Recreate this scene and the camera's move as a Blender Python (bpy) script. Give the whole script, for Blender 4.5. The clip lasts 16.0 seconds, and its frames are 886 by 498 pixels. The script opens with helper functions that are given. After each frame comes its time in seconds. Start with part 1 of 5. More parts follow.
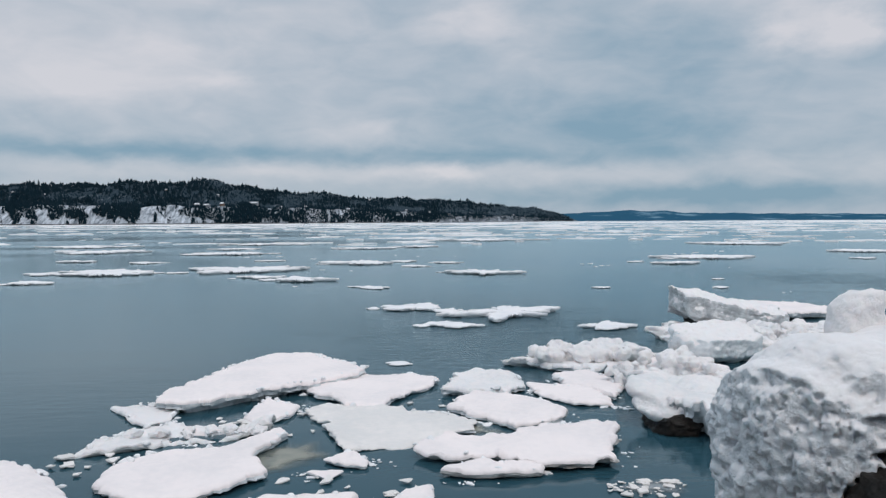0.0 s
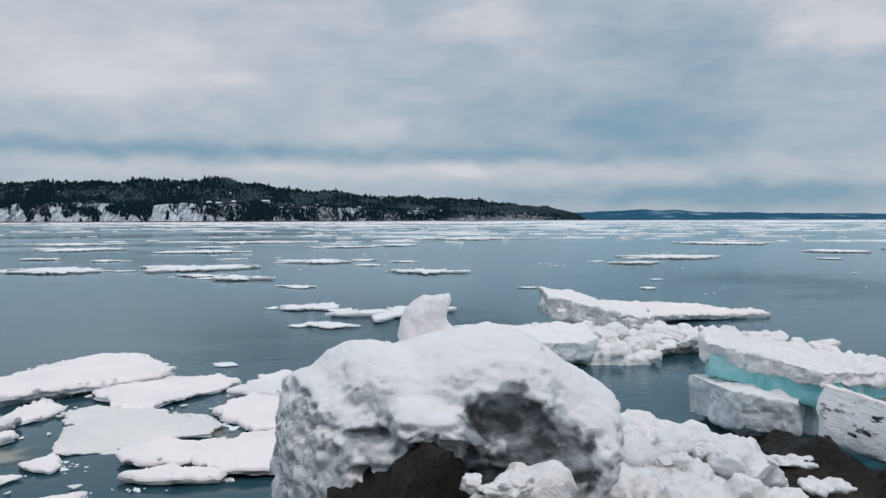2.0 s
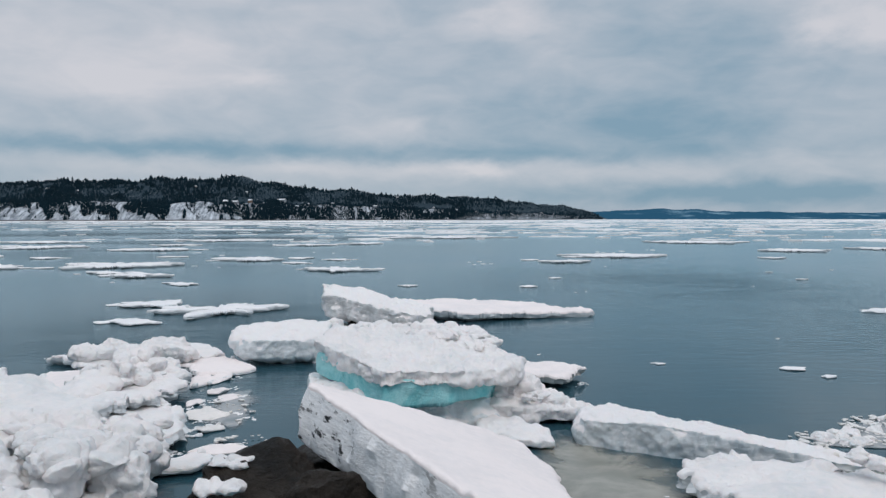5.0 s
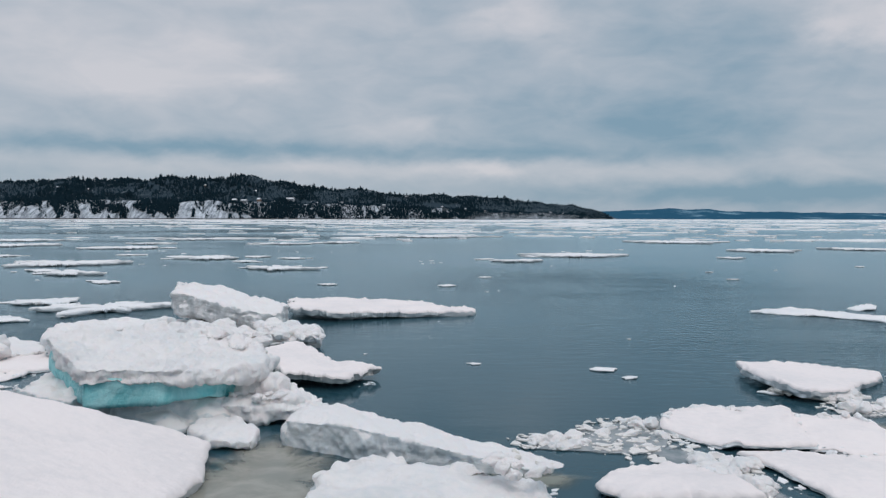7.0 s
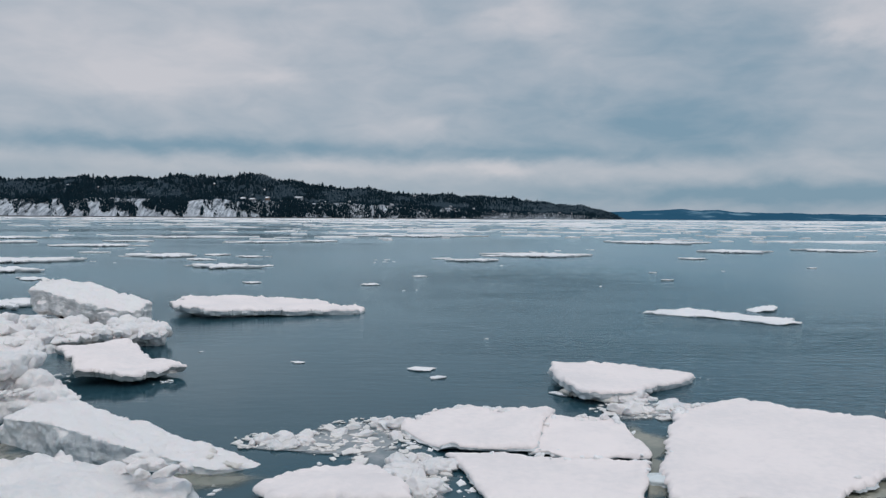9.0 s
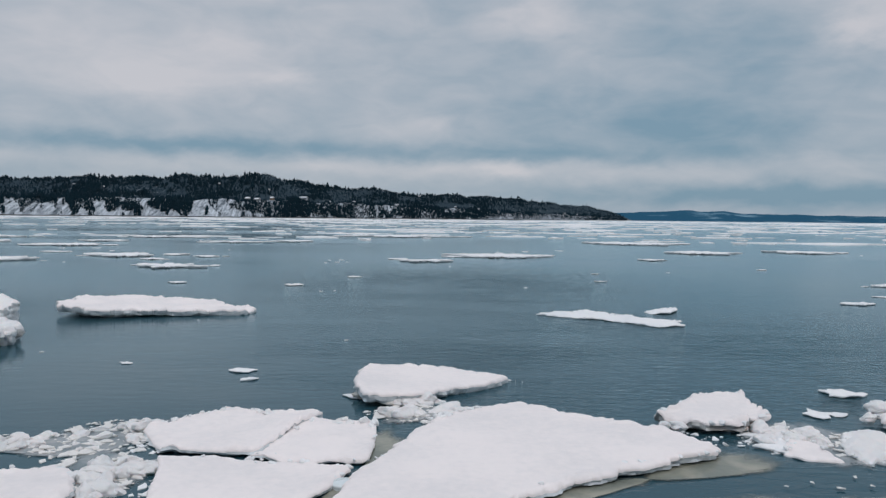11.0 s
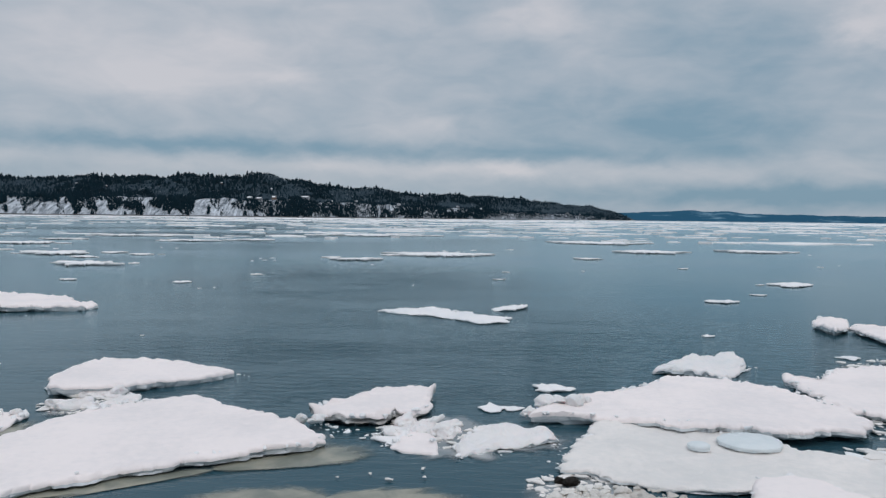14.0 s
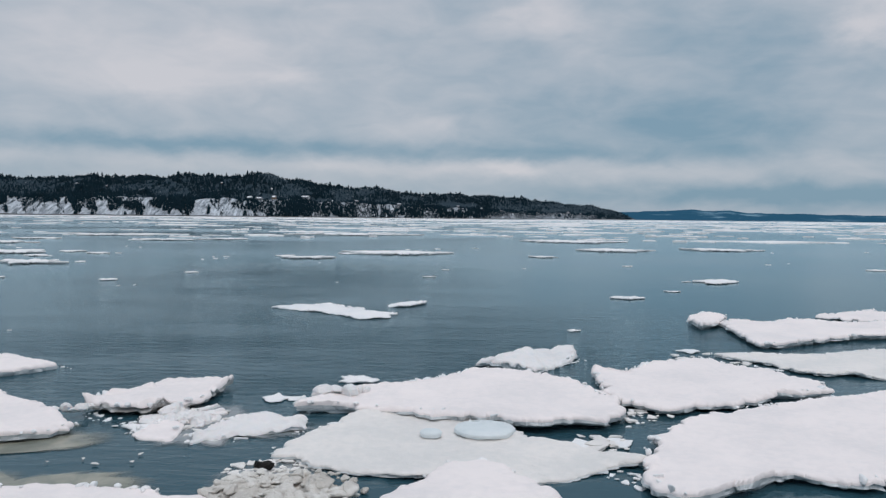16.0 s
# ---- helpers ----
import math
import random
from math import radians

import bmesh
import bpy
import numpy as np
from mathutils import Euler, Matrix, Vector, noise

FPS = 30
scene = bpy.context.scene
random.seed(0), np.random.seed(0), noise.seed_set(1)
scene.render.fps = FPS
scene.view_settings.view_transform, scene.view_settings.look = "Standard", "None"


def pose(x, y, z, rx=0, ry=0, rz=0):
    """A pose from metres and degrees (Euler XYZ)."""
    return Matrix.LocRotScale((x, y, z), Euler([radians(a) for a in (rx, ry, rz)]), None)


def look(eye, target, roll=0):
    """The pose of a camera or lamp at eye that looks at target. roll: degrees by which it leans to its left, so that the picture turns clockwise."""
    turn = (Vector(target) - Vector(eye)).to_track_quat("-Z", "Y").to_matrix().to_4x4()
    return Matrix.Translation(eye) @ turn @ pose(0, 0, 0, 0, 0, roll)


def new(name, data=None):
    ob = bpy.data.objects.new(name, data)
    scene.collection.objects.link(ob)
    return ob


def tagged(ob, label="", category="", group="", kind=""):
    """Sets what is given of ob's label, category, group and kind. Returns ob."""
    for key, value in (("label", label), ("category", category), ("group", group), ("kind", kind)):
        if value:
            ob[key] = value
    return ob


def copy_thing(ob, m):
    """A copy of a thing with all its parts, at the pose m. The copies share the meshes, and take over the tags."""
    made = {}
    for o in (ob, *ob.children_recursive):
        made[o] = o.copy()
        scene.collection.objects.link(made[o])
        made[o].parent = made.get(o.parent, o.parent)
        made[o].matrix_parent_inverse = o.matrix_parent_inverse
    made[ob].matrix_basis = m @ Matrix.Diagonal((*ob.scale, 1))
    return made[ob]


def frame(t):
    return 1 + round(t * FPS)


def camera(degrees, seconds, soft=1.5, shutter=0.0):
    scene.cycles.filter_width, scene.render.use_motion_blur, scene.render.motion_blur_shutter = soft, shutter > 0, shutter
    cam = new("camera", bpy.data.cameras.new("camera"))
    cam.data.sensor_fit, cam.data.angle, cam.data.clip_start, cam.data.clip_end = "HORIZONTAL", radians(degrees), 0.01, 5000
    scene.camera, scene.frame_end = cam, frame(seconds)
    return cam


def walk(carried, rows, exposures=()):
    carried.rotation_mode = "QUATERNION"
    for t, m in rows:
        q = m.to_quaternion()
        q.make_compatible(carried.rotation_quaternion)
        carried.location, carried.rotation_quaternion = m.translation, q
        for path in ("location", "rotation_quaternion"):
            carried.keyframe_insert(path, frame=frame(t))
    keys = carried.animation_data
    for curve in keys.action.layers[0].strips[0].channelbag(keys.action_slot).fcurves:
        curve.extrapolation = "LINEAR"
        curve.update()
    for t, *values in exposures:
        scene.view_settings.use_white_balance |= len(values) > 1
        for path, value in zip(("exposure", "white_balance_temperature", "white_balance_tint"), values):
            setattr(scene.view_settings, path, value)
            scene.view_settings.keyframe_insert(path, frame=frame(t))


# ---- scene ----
cam = camera(60.0, 16.0, 1.35)
# seconds, eye, heading and tilt in degrees, lean
PATH = [
    (0, (1.015, 0.004, 1.940), 4.39, -2.06, -0.30),
    (0.5, (1.646, 0.053, 1.935), 4.12, -2.08, -0.22),
    (1, (2.271, 0.028, 1.941), 3.89, -2.11, -0.20),
    (1.5, (2.893, -0.001, 1.943), 3.67, -2.14, -0.17),
    (2, (3.508, -0.014, 1.947), 3.46, -2.16, -0.13),
    (2.5, (4.124, -0.025, 1.951), 3.25, -2.17, -0.10),
    (3, (4.750, -0.040, 1.952), 3.03, -2.19, -0.08),
    (3.5, (5.391, -0.061, 1.946), 2.80, -2.21, -0.03),
    (4, (6.055, -0.084, 1.930), 2.56, -2.21, 0.00),
    (6.5, (9.360, -0.041, 1.888), 1.60, -2.29, -0.00),
    (7, (9.961, -0.036, 1.886), 1.41, -2.29, 0.11),
    (7.5, (10.568, -0.001, 1.872), 1.22, -2.28, 0.18),
    (8, (11.168, 0.025, 1.858), 1.03, -2.28, 0.22),
    (8.5, (11.749, 0.028, 1.857), 0.87, -2.30, 0.29),
    (9, (12.331, 0.022, 1.869), 0.72, -2.32, 0.40),
    (11.5, (15.125, 0.085, 1.908), 0.20, -2.29, 0.60),
    (12, (15.668, 0.075, 1.928), 0.12, -2.32, 0.60),
    (12.5, (16.205, 0.087, 1.929), 0.08, -2.32, 0.60),
    (13, (16.735, 0.099, 1.914), 0.04, -2.31, 0.60),
    (13.5, (17.263, 0.083, 1.892), 0.02, -2.30, 0.62),
    (14, (17.795, 0.045, 1.870), 0.00, -2.32, 0.68),
    (14.5, (18.331, 0.001, 1.851), -0.03, -2.35, 0.71),
    (15, (18.875, -0.043, 1.836), -0.06, -2.37, 0.68),
    (15.5, (19.421, -0.087, 1.831), -0.09, -2.36, 0.63),
    (16, (19.967, -0.120, 1.839), -0.11, -2.35, 0.60),
]
walk(cam, [(t, look(e, (e[0] + math.sin(radians(a)), e[1] + math.cos(radians(a)), e[2] + math.tan(radians(p))), r)) for t, e, a, p, r in PATH],
     exposures=((0, 0.04), (4, 0.0), (6.5, -0.04), (9, -0.14), (12, -0.16), (16, -0.08)))

# ---------------------------------------------------------------- light
# Overcast winter sky: a pale blue air behind two layers of broken cloud.
SUN_EL, SUN_AZ = 62.0, 160.0          # height and compass turn (from +y towards +x) of the veiled sun


class Nodes:
    """A short way to write node graphs."""

    def __init__(self, tree):
        self.t = tree
        tree.nodes.clear()

    def put(self, kind, **sets):
        n = self.t.nodes.new(kind)
        for k, v in sets.items():
            if k == "op":
                n.operation = v
            elif k == "mode":
                n.blend_type = v
            elif k == "dims":
                n.noise_dimensions = v
            elif k == "feature":
                n.feature = v
            elif k == "invert":
                n.invert = v
        return n

    def link(self, a, b):
        if isinstance(a, bpy.types.NodeSocket):
            self.t.links.new(a, b)
        else:
            b.default_value = a

    def math(self, op, a, b=0.0, c=0.0, clamp=False):
        n = self.put("ShaderNodeMath", op=op)
        n.use_clamp = clamp
        for i, v in enumerate((a, b, c)):
            self.link(v, n.inputs[i])
        return n.outputs[0]

    def mix(self, f, a, b, mode="MIX"):
        n = self.t.nodes.new("ShaderNodeMix")
        n.data_type, n.blend_type = "RGBA", mode
        self.link(f, n.inputs[0])
        self.link(a if isinstance(a, bpy.types.NodeSocket) else (*a, 1), n.inputs[6])
        self.link(b if isinstance(b, bpy.types.NodeSocket) else (*b, 1), n.inputs[7])
        return n.outputs[2]

    def noise(self, vec, scale, detail=4.0, rough=0.55, warp=0.0):
        n = self.put("ShaderNodeTexNoise")
        if vec is not None:
            self.t.links.new(vec, n.inputs["Vector"])
        n.inputs["Scale"].default_value, n.inputs["Detail"].default_value = scale, detail
        n.inputs["Roughness"].default_value, n.inputs["Distortion"].default_value = rough, warp
        return n.outputs["Fac"]

    def ramp(self, f, lo, hi, a=0.0, b=1.0):
        n = self.put("ShaderNodeMapRange")
        n.interpolation_type = "SMOOTHSTEP"
        for i, v in enumerate((f, lo, hi, a, b)):
            self.link(v, n.inputs[i])
        return n.outputs[0]

    def scaled(self, vec, s, turn=0.0):
        n = self.put("ShaderNodeMapping")
        self.t.links.new(vec, n.inputs["Vector"])
        n.inputs["Scale"].default_value, n.inputs["Rotation"].default_value = s, (0, 0, radians(turn))
        return n.outputs[0]

    def bump(self, h, strength, distance, normal=None):
        n = self.put("ShaderNodeBump")
        n.inputs["Strength"].default_value, n.inputs["Distance"].default_value = strength, distance
        self.t.links.new(h, n.inputs["Height"])
        if normal is not None:
            self.t.links.new(normal, n.inputs["Normal"])
        return n.outputs[0]


def make_sky():
    w = bpy.data.worlds.new("overcast_sky")
    scene.world = w
    w.use_nodes = True
    g = Nodes(w.node_tree)
    out, bg = g.put("ShaderNodeOutputWorld"), g.put("ShaderNodeBackground")
    w.node_tree.links.new(bg.outputs[0], out.inputs[0])
    co = g.put("ShaderNodeTexCoord").outputs["Generated"]
    sep = g.put("ShaderNodeSeparateXYZ")
    w.node_tree.links.new(co, sep.inputs[0])
    x, y, z = sep.outputs
    az = g.math("ARCTAN2", x, y)
    el = g.math("ARCSINE", z)
    # clouds flatten towards the horizon
    comb = g.put("ShaderNodeCombineXYZ")
    g.link(az, comb.inputs[0])
    g.link(g.math("MULTIPLY", el, 1.7), comb.inputs[1])
    flat = comb.outputs[0]
    warp1 = g.math("SUBTRACT", g.noise(flat, 7.0, 6, 0.6), 0.5)
    warp2 = g.math("SUBTRACT", g.noise(g.scaled(flat, (1.0, 1.0, 1.0), 40), 9.0, 6, 0.6), 0.5)
    a2 = g.math("MULTIPLY_ADD", warp1, 0.20, az)
    e2 = g.math("MULTIPLY_ADD", warp2, 0.036, el)

    total = 0.46
    # cloud masses: compass turn and height in degrees, half-widths in degrees, brightness
    for a0, e0, sa, se, k in (
            (-20, 13.5, 17, 5.0, 0.30), (-24, 9.6, 11, 2.2, 0.26), (7.1, 14.6, 3.6, 1.7, 0.46), (29.5, 13.0, 3.0, 1.8, 0.60),
            (23.5, 16.4, 4.0, 1.3, 0.60), (31.5, 11.8, 2.2, 0.9, 0.4), (-16, 12.2, 3.0, 1.2, 0.22), (-11.0, 10.0, 2.0, 0.8, 0.22), (-20, 9.2, 4.0, 1.0, 0.20), (22, 3.4, 12, 1.0, 0.16), (14, 7.2, 11, 2.4, -0.30), (21, 5.6, 6, 2.0, -0.26),
            (21, 11.5, 5, 3.0, -0.18), (32, 9.6, 6, 1.6, -0.12), (-18, 5.0, 22, 0.7, -0.46), (6, 4.6, 8, 0.5, -0.2),
            (-5, 3.7, 17, 0.55, 0.34), (5.2, 3.75, 2.4, 0.7, 0.36), (24, 1.7, 15, 0.9, -0.50), (-1, 6.7, 4.5, 1.1, 0.30),
            (29, 6.9, 4, 1.6, 0.14), (-14, 10.2, 2.2, 0.6, 0.22), (12, 3.2, 12, 0.7, 0.10)):
        da = g.math("DIVIDE", g.math("SUBTRACT", a2, radians(a0)), radians(sa))
        de = g.math("DIVIDE", g.math("SUBTRACT", e2, radians(e0)), radians(se))
        r2 = g.math("MULTIPLY_ADD", da, da, g.math("MULTIPLY", de, de))
        total = g.math("MULTIPLY_ADD", g.math("EXPONENT", g.math("MULTIPLY", r2, -1.0)), k, total)
    wisps = g.math("SUBTRACT", g.noise(g.scaled(flat, (1.0, 1.9, 1.0), -6), 5.5, 5, 0.5, 0.5), 0.5)
    total = g.math("MULTIPLY_ADD", wisps, 0.55, total)
    puffs = g.math("SUBTRACT", g.noise(g.scaled(flat, (1.0, 1.4, 1.0), 12), 11.0, 6, 0.5, 0.7), 0.5)
    total = g.math("MULTIPLY_ADD", puffs, 0.62, total)
    fine = g.math("SUBTRACT", g.noise(g.scaled(flat, (1.0, 1.7, 1.0)), 26.0, 4, 0.5, 0.4), 0.5)
    total = g.math("MULTIPLY_ADD", fine, 0.16, total, clamp=True)
    cloud = g.mix(total, (0.215, 0.342, 0.446), (0.626, 0.629, 0.674))
    # the deck is brighter overhead, as an overcast sky is
    lift = g.ramp(el, radians(16), radians(60), 1.0, 1.85)
    up = g.put("ShaderNodeVectorMath", op="SCALE")
    high = g.mix(g.ramp(el, radians(18), radians(50)), (1.0, 1.0, 1.0), (1.03, 1.0, 0.98))
    w.node_tree.links.new(g.mix(1.0, cloud, high, "MULTIPLY"), up.inputs[0])
    g.link(lift, up.inputs[3])
    sky = g.put("ShaderNodeTexSky")
    sky.sky_type, sky.sun_disc = "NISHITA", False
    sky.sun_elevation, sky.sun_rotation = radians(SUN_EL), radians(SUN_AZ)
    thin = g.put("ShaderNodeVectorMath", op="SCALE")
    w.node_tree.links.new(sky.outputs[0], thin.inputs[0])
    thin.inputs[3].default_value = 0.10
    colour = g.mix(0.94, thin.outputs[0], up.outputs[0])
    w.node_tree.links.new(colour, bg.inputs[0])
    bg.inputs[1].default_value = 1.0


make_sky()
sun = new("sun", bpy.data.lights.new("sun", "SUN"))
sun.data.energy, sun.data.angle, sun.data.color = 0.85, radians(20), (1.0, 0.86, 0.77)
a, e = radians(SUN_AZ), radians(SUN_EL)
sun.matrix_world = look((0, 0, 50), (-math.sin(a) * math.cos(e), -math.cos(a) * math.cos(e), 50 - math.sin(e)))


# ---------------------------------------------------------------- materials
def material(name):
    m = bpy.data.materials.new(name)
    m.use_nodes = True
    g = Nodes(m.node_tree)
    out, p = g.put("ShaderNodeOutputMaterial"), g.put("ShaderNodeBsdfPrincipled")
    m.node_tree.links.new(p.outputs[0], out.inputs[0])
    geo = g.put("ShaderNodeNewGeometry").outputs["Position"]
    return m, g, p, geo


def snow_material(name, light, dull, patch=0.45, grain=1.0, rough=0.62, glow=0.0):
    """Settled snow: bright, softly mottled, with crusted and wind-scoured patches."""
    m, g, p, pos = material(name)
    big = g.noise(pos, 1.3, 5, 0.55, 0.4)
    small = g.noise(pos, 14.0, 5, 0.6)
    f = g.math("MULTIPLY_ADD", small, 0.5, g.math("MULTIPLY", big, 0.7))
    c = g.mix(g.ramp(f, patch, patch + 0.32), dull, light)
    g.link(c, p.inputs["Base Color"])
    g.link(g.ramp(big, 0.35, 0.65, rough - 0.12, rough + 0.15), p.inputs["Roughness"])
    p.inputs["Specular IOR Level"].default_value = 0.35
    if glow:                                  # light seeps through the lumps and comes out bluish
        p.inputs["Subsurface Weight"].default_value, p.inputs["Subsurface Scale"].default_value = glow, 0.06
        p.inputs["Subsurface Radius"].default_value = (0.55, 0.85, 1.0)
    n = g.bump(g.noise(pos, 9.0, 7, 0.66), min(1.0, 0.5 * grain), 0.035 * max(1.0, grain * 0.7))
    if grain > 1.1:                           # crumbly crust
        n = g.bump(g.noise(pos, 26.0, 5, 0.7), 0.55, 0.018, n)
    n = g.bump(g.noise(pos, 75.0, 4, 0.65), min(1.0, 0.45 * grain), 0.005, n)
    g.link(n, p.inputs["Normal"])
    return m


def ice_material(name, pale, deep, rough=0.32, band=26.0, dirt_or_slot=(0.30, 0.28, 0.25), dirty=0.25, tip=0.0):
    """Cut face of river ice: level layers, trapped grit (on the tipped slab, painted shade of slots), wet shine."""
    m, g, p, pos = material(name)
    if tip:
        n = g.put("ShaderNodeMapping")
        g.link(pos, n.inputs["Vector"])
        n.inputs["Rotation"].default_value = (0, -radians(tip), 0)
        pos = n.outputs[0]
    layers = g.noise(g.scaled(pos, (1.6, 1.6, band)), 1.0, 6, 0.68, 1.2)
    c = g.mix(g.ramp(layers, 0.36, 0.64), deep, pale)
    grit_or_slots = g.noise(g.scaled(pos, (6.0, 6.0, 17.0)), 1.0, 4, 0.6)
    worn = g.ramp(g.noise(pos, 1.1, 2), 0.42, 0.58)
    c = g.mix(g.math("MULTIPLY", worn, g.ramp(grit_or_slots, 0.55, 0.63, 0.0, dirty)), c, dirt_or_slot)
    g.link(c, p.inputs["Base Color"])
    g.link(g.ramp(g.noise(pos, 11.0, 4), 0.3, 0.7, rough - 0.1, rough + 0.2), p.inputs["Roughness"])
    p.inputs["IOR"].default_value = 1.31
    n = g.bump(g.noise(g.scaled(pos, (1.0, 1.0, 1.9)), 7.0, 7, 0.68), 0.55, 0.04)
    n = g.bump(layers, 0.28, 0.02, n)
    n = g.bump(g.noise(pos, 38.0, 5, 0.65), 0.5, 0.008, n)
    g.link(n, p.inputs["Normal"])
    return m


SNOW = snow_material("snow", (0.945, 0.865, 0.845), (0.855, 0.795, 0.785), 0.40, 1.0)
ROUGH_SNOW = snow_material("crusted_snow", (0.905, 0.873, 0.863), (0.78, 0.787, 0.793), 0.37, 1.6, 0.6, 0.10)
DRIFT_SNOW = snow_material("drift_snow", (0.90, 0.885, 0.885), (0.78, 0.80, 0.82), 0.38, 1.0)
GREY_ICE = snow_material("bare_grey_ice", (0.91, 0.86, 0.825), (0.80, 0.775, 0.75), 0.46, 1.2, 0.42)
DISC_ICE = snow_material("clear_disc_ice", (0.75, 0.80, 0.815), (0.66, 0.73, 0.75), 0.40, 1.0, 0.35)
DIRTY_ICE = snow_material("dirty_ice", (0.84, 0.81, 0.765), (0.62, 0.58, 0.53), 0.42, 1.8, 0.5)
EDGE = ice_material("floe_edge_ice", (0.70, 0.725, 0.74), (0.44, 0.48, 0.50), 0.4, 12.0)
DIRTY_EDGE = ice_material("gritty_edge_ice", (0.62, 0.62, 0.61), (0.30, 0.29, 0.28), 0.4, 14.0, (0.10, 0.09, 0.08), 0.7)
# its near-black specks paint the shade inside slots in the slab's side
TIPPED = ice_material("tipped_slab_ice", (0.90, 0.895, 0.895), (0.82, 0.83, 0.84), 0.45, 20.0, (0.02, 0.022, 0.024), 1.0, 18.6)
TURQUOISE = ice_material("turquoise_ice", (0.40, 0.74, 0.76), (0.11, 0.50, 0.54), 0.3, 1.6, (0.6, 0.75, 0.76), 0.2)


def cap_material():
    """The boulder's cap: fresh snow on its flat parts, pitted old ice on its sides, smoky clear ice in its hollows with
    their shade painted in.
    """
    m, g, p, pos = material("boulder_ice_cap")
    fresh, smoky = g.put("ShaderNodeAttribute"), g.put("ShaderNodeAttribute")
    fresh.attribute_name, smoky.attribute_name = "fresh", "smoky"
    big, small = g.noise(pos, 1.3, 5, 0.55, 0.4), g.noise(pos, 14.0, 5, 0.6)
    f = g.math("MULTIPLY_ADD", small, 0.5, g.math("MULTIPLY", big, 0.7))
    c = g.mix(g.ramp(f, 0.40, 0.72), (0.68, 0.72, 0.752), (0.79, 0.80, 0.81))
    # dark specks paint the shade inside small thaw holes
    hole_shade = g.math("MULTIPLY", g.ramp(g.noise(pos, 24.0, 3, 0.55), 0.57, 0.65), g.ramp(g.noise(pos, 3.2, 3), 0.42, 0.58, 0.0, 0.32))
    c = g.mix(hole_shade, c, (0.10, 0.13, 0.15))
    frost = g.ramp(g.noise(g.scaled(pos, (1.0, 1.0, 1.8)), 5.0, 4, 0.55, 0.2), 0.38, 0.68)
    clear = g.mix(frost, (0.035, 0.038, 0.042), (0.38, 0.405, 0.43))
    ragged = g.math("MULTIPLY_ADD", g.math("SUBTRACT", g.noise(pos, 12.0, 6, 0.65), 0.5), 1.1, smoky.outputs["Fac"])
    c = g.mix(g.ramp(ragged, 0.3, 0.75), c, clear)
    top = g.math("MULTIPLY_ADD", g.math("SUBTRACT", g.noise(pos, 9.0, 6, 0.6), 0.5), 0.7, fresh.outputs["Fac"])
    cover = g.math("MULTIPLY", g.ramp(top, 0.3, 0.7), g.math("SUBTRACT", 1.0, g.ramp(smoky.outputs["Fac"], 0.1, 0.5)))
    c = g.mix(cover, c, (0.82, 0.805, 0.805))
    g.link(c, p.inputs["Base Color"])
    p.inputs["Roughness"].default_value, p.inputs["Specular IOR Level"].default_value = 0.5, 0.35
    p.inputs["Subsurface Weight"].default_value, p.inputs["Subsurface Scale"].default_value = 0.10, 0.06
    p.inputs["Subsurface Radius"].default_value = (0.55, 0.85, 1.0)
    b = g.put("ShaderNodeBump")
    b.inputs["Distance"].default_value = 0.04
    g.link(g.ramp(cover, 0.0, 1.0, 0.85, 0.2), b.inputs["Strength"])
    g.link(g.noise(pos, 10.0, 8, 0.68), b.inputs["Height"])
    n = g.bump(g.noise(pos, 34.0, 5, 0.7), 0.4, 0.012, b.outputs[0])
    g.link(n, p.inputs["Normal"])
    return m


CAP = cap_material()


def broken_material(name, pale, deep, tip=0.0):
    """Broken river ice: layered, frosted sides and snow where it can lie."""
    m, g, p, pos = material(name)
    fresh = g.put("ShaderNodeAttribute")
    fresh.attribute_name = "fresh"
    way = pos
    if tip:
        n = g.put("ShaderNodeMapping")
        g.link(pos, n.inputs["Vector"])
        n.inputs["Rotation"].default_value = (0, -radians(tip), 0)
        way = n.outputs[0]
    layers = g.noise(g.scaled(way, (2.2, 2.2, 17.0)), 1.0, 6, 0.66, 1.0)
    frost = g.noise(pos, 8.0, 6, 0.66, 0.4)
    c = g.mix(g.ramp(g.math("MULTIPLY_ADD", frost, 0.6, g.math("MULTIPLY", layers, 0.5)), 0.42, 0.72), deep, pale)
    top = g.math("MULTIPLY_ADD", g.math("SUBTRACT", g.noise(pos, 10.0, 6, 0.62), 0.5), 0.9, fresh.outputs["Fac"])
    cover = g.ramp(top, 0.25, 0.7)
    c = g.mix(cover, c, (0.90, 0.87, 0.862))
    g.link(c, p.inputs["Base Color"])
    p.inputs["Roughness"].default_value, p.inputs["Specular IOR Level"].default_value = 0.5, 0.35
    p.inputs["Subsurface Weight"].default_value, p.inputs["Subsurface Scale"].default_value = 0.10, 0.06
    p.inputs["Subsurface Radius"].default_value = (0.5, 0.85, 1.0)
    n = g.bump(layers, 0.35, 0.02)
    n = g.bump(g.noise(pos, 11.0, 8, 0.7), 0.7, 0.035, n)
    n = g.bump(g.noise(pos, 46.0, 5, 0.7), 0.5, 0.008, n)
    g.link(n, p.inputs["Normal"])
    return m


BROKEN = broken_material("broken_river_ice", (0.82, 0.84, 0.85), (0.60, 0.65, 0.675))
BROKEN_TIPPED = broken_material("tipped_river_ice", (0.80, 0.81, 0.815), (0.40, 0.42, 0.43), 14.0)


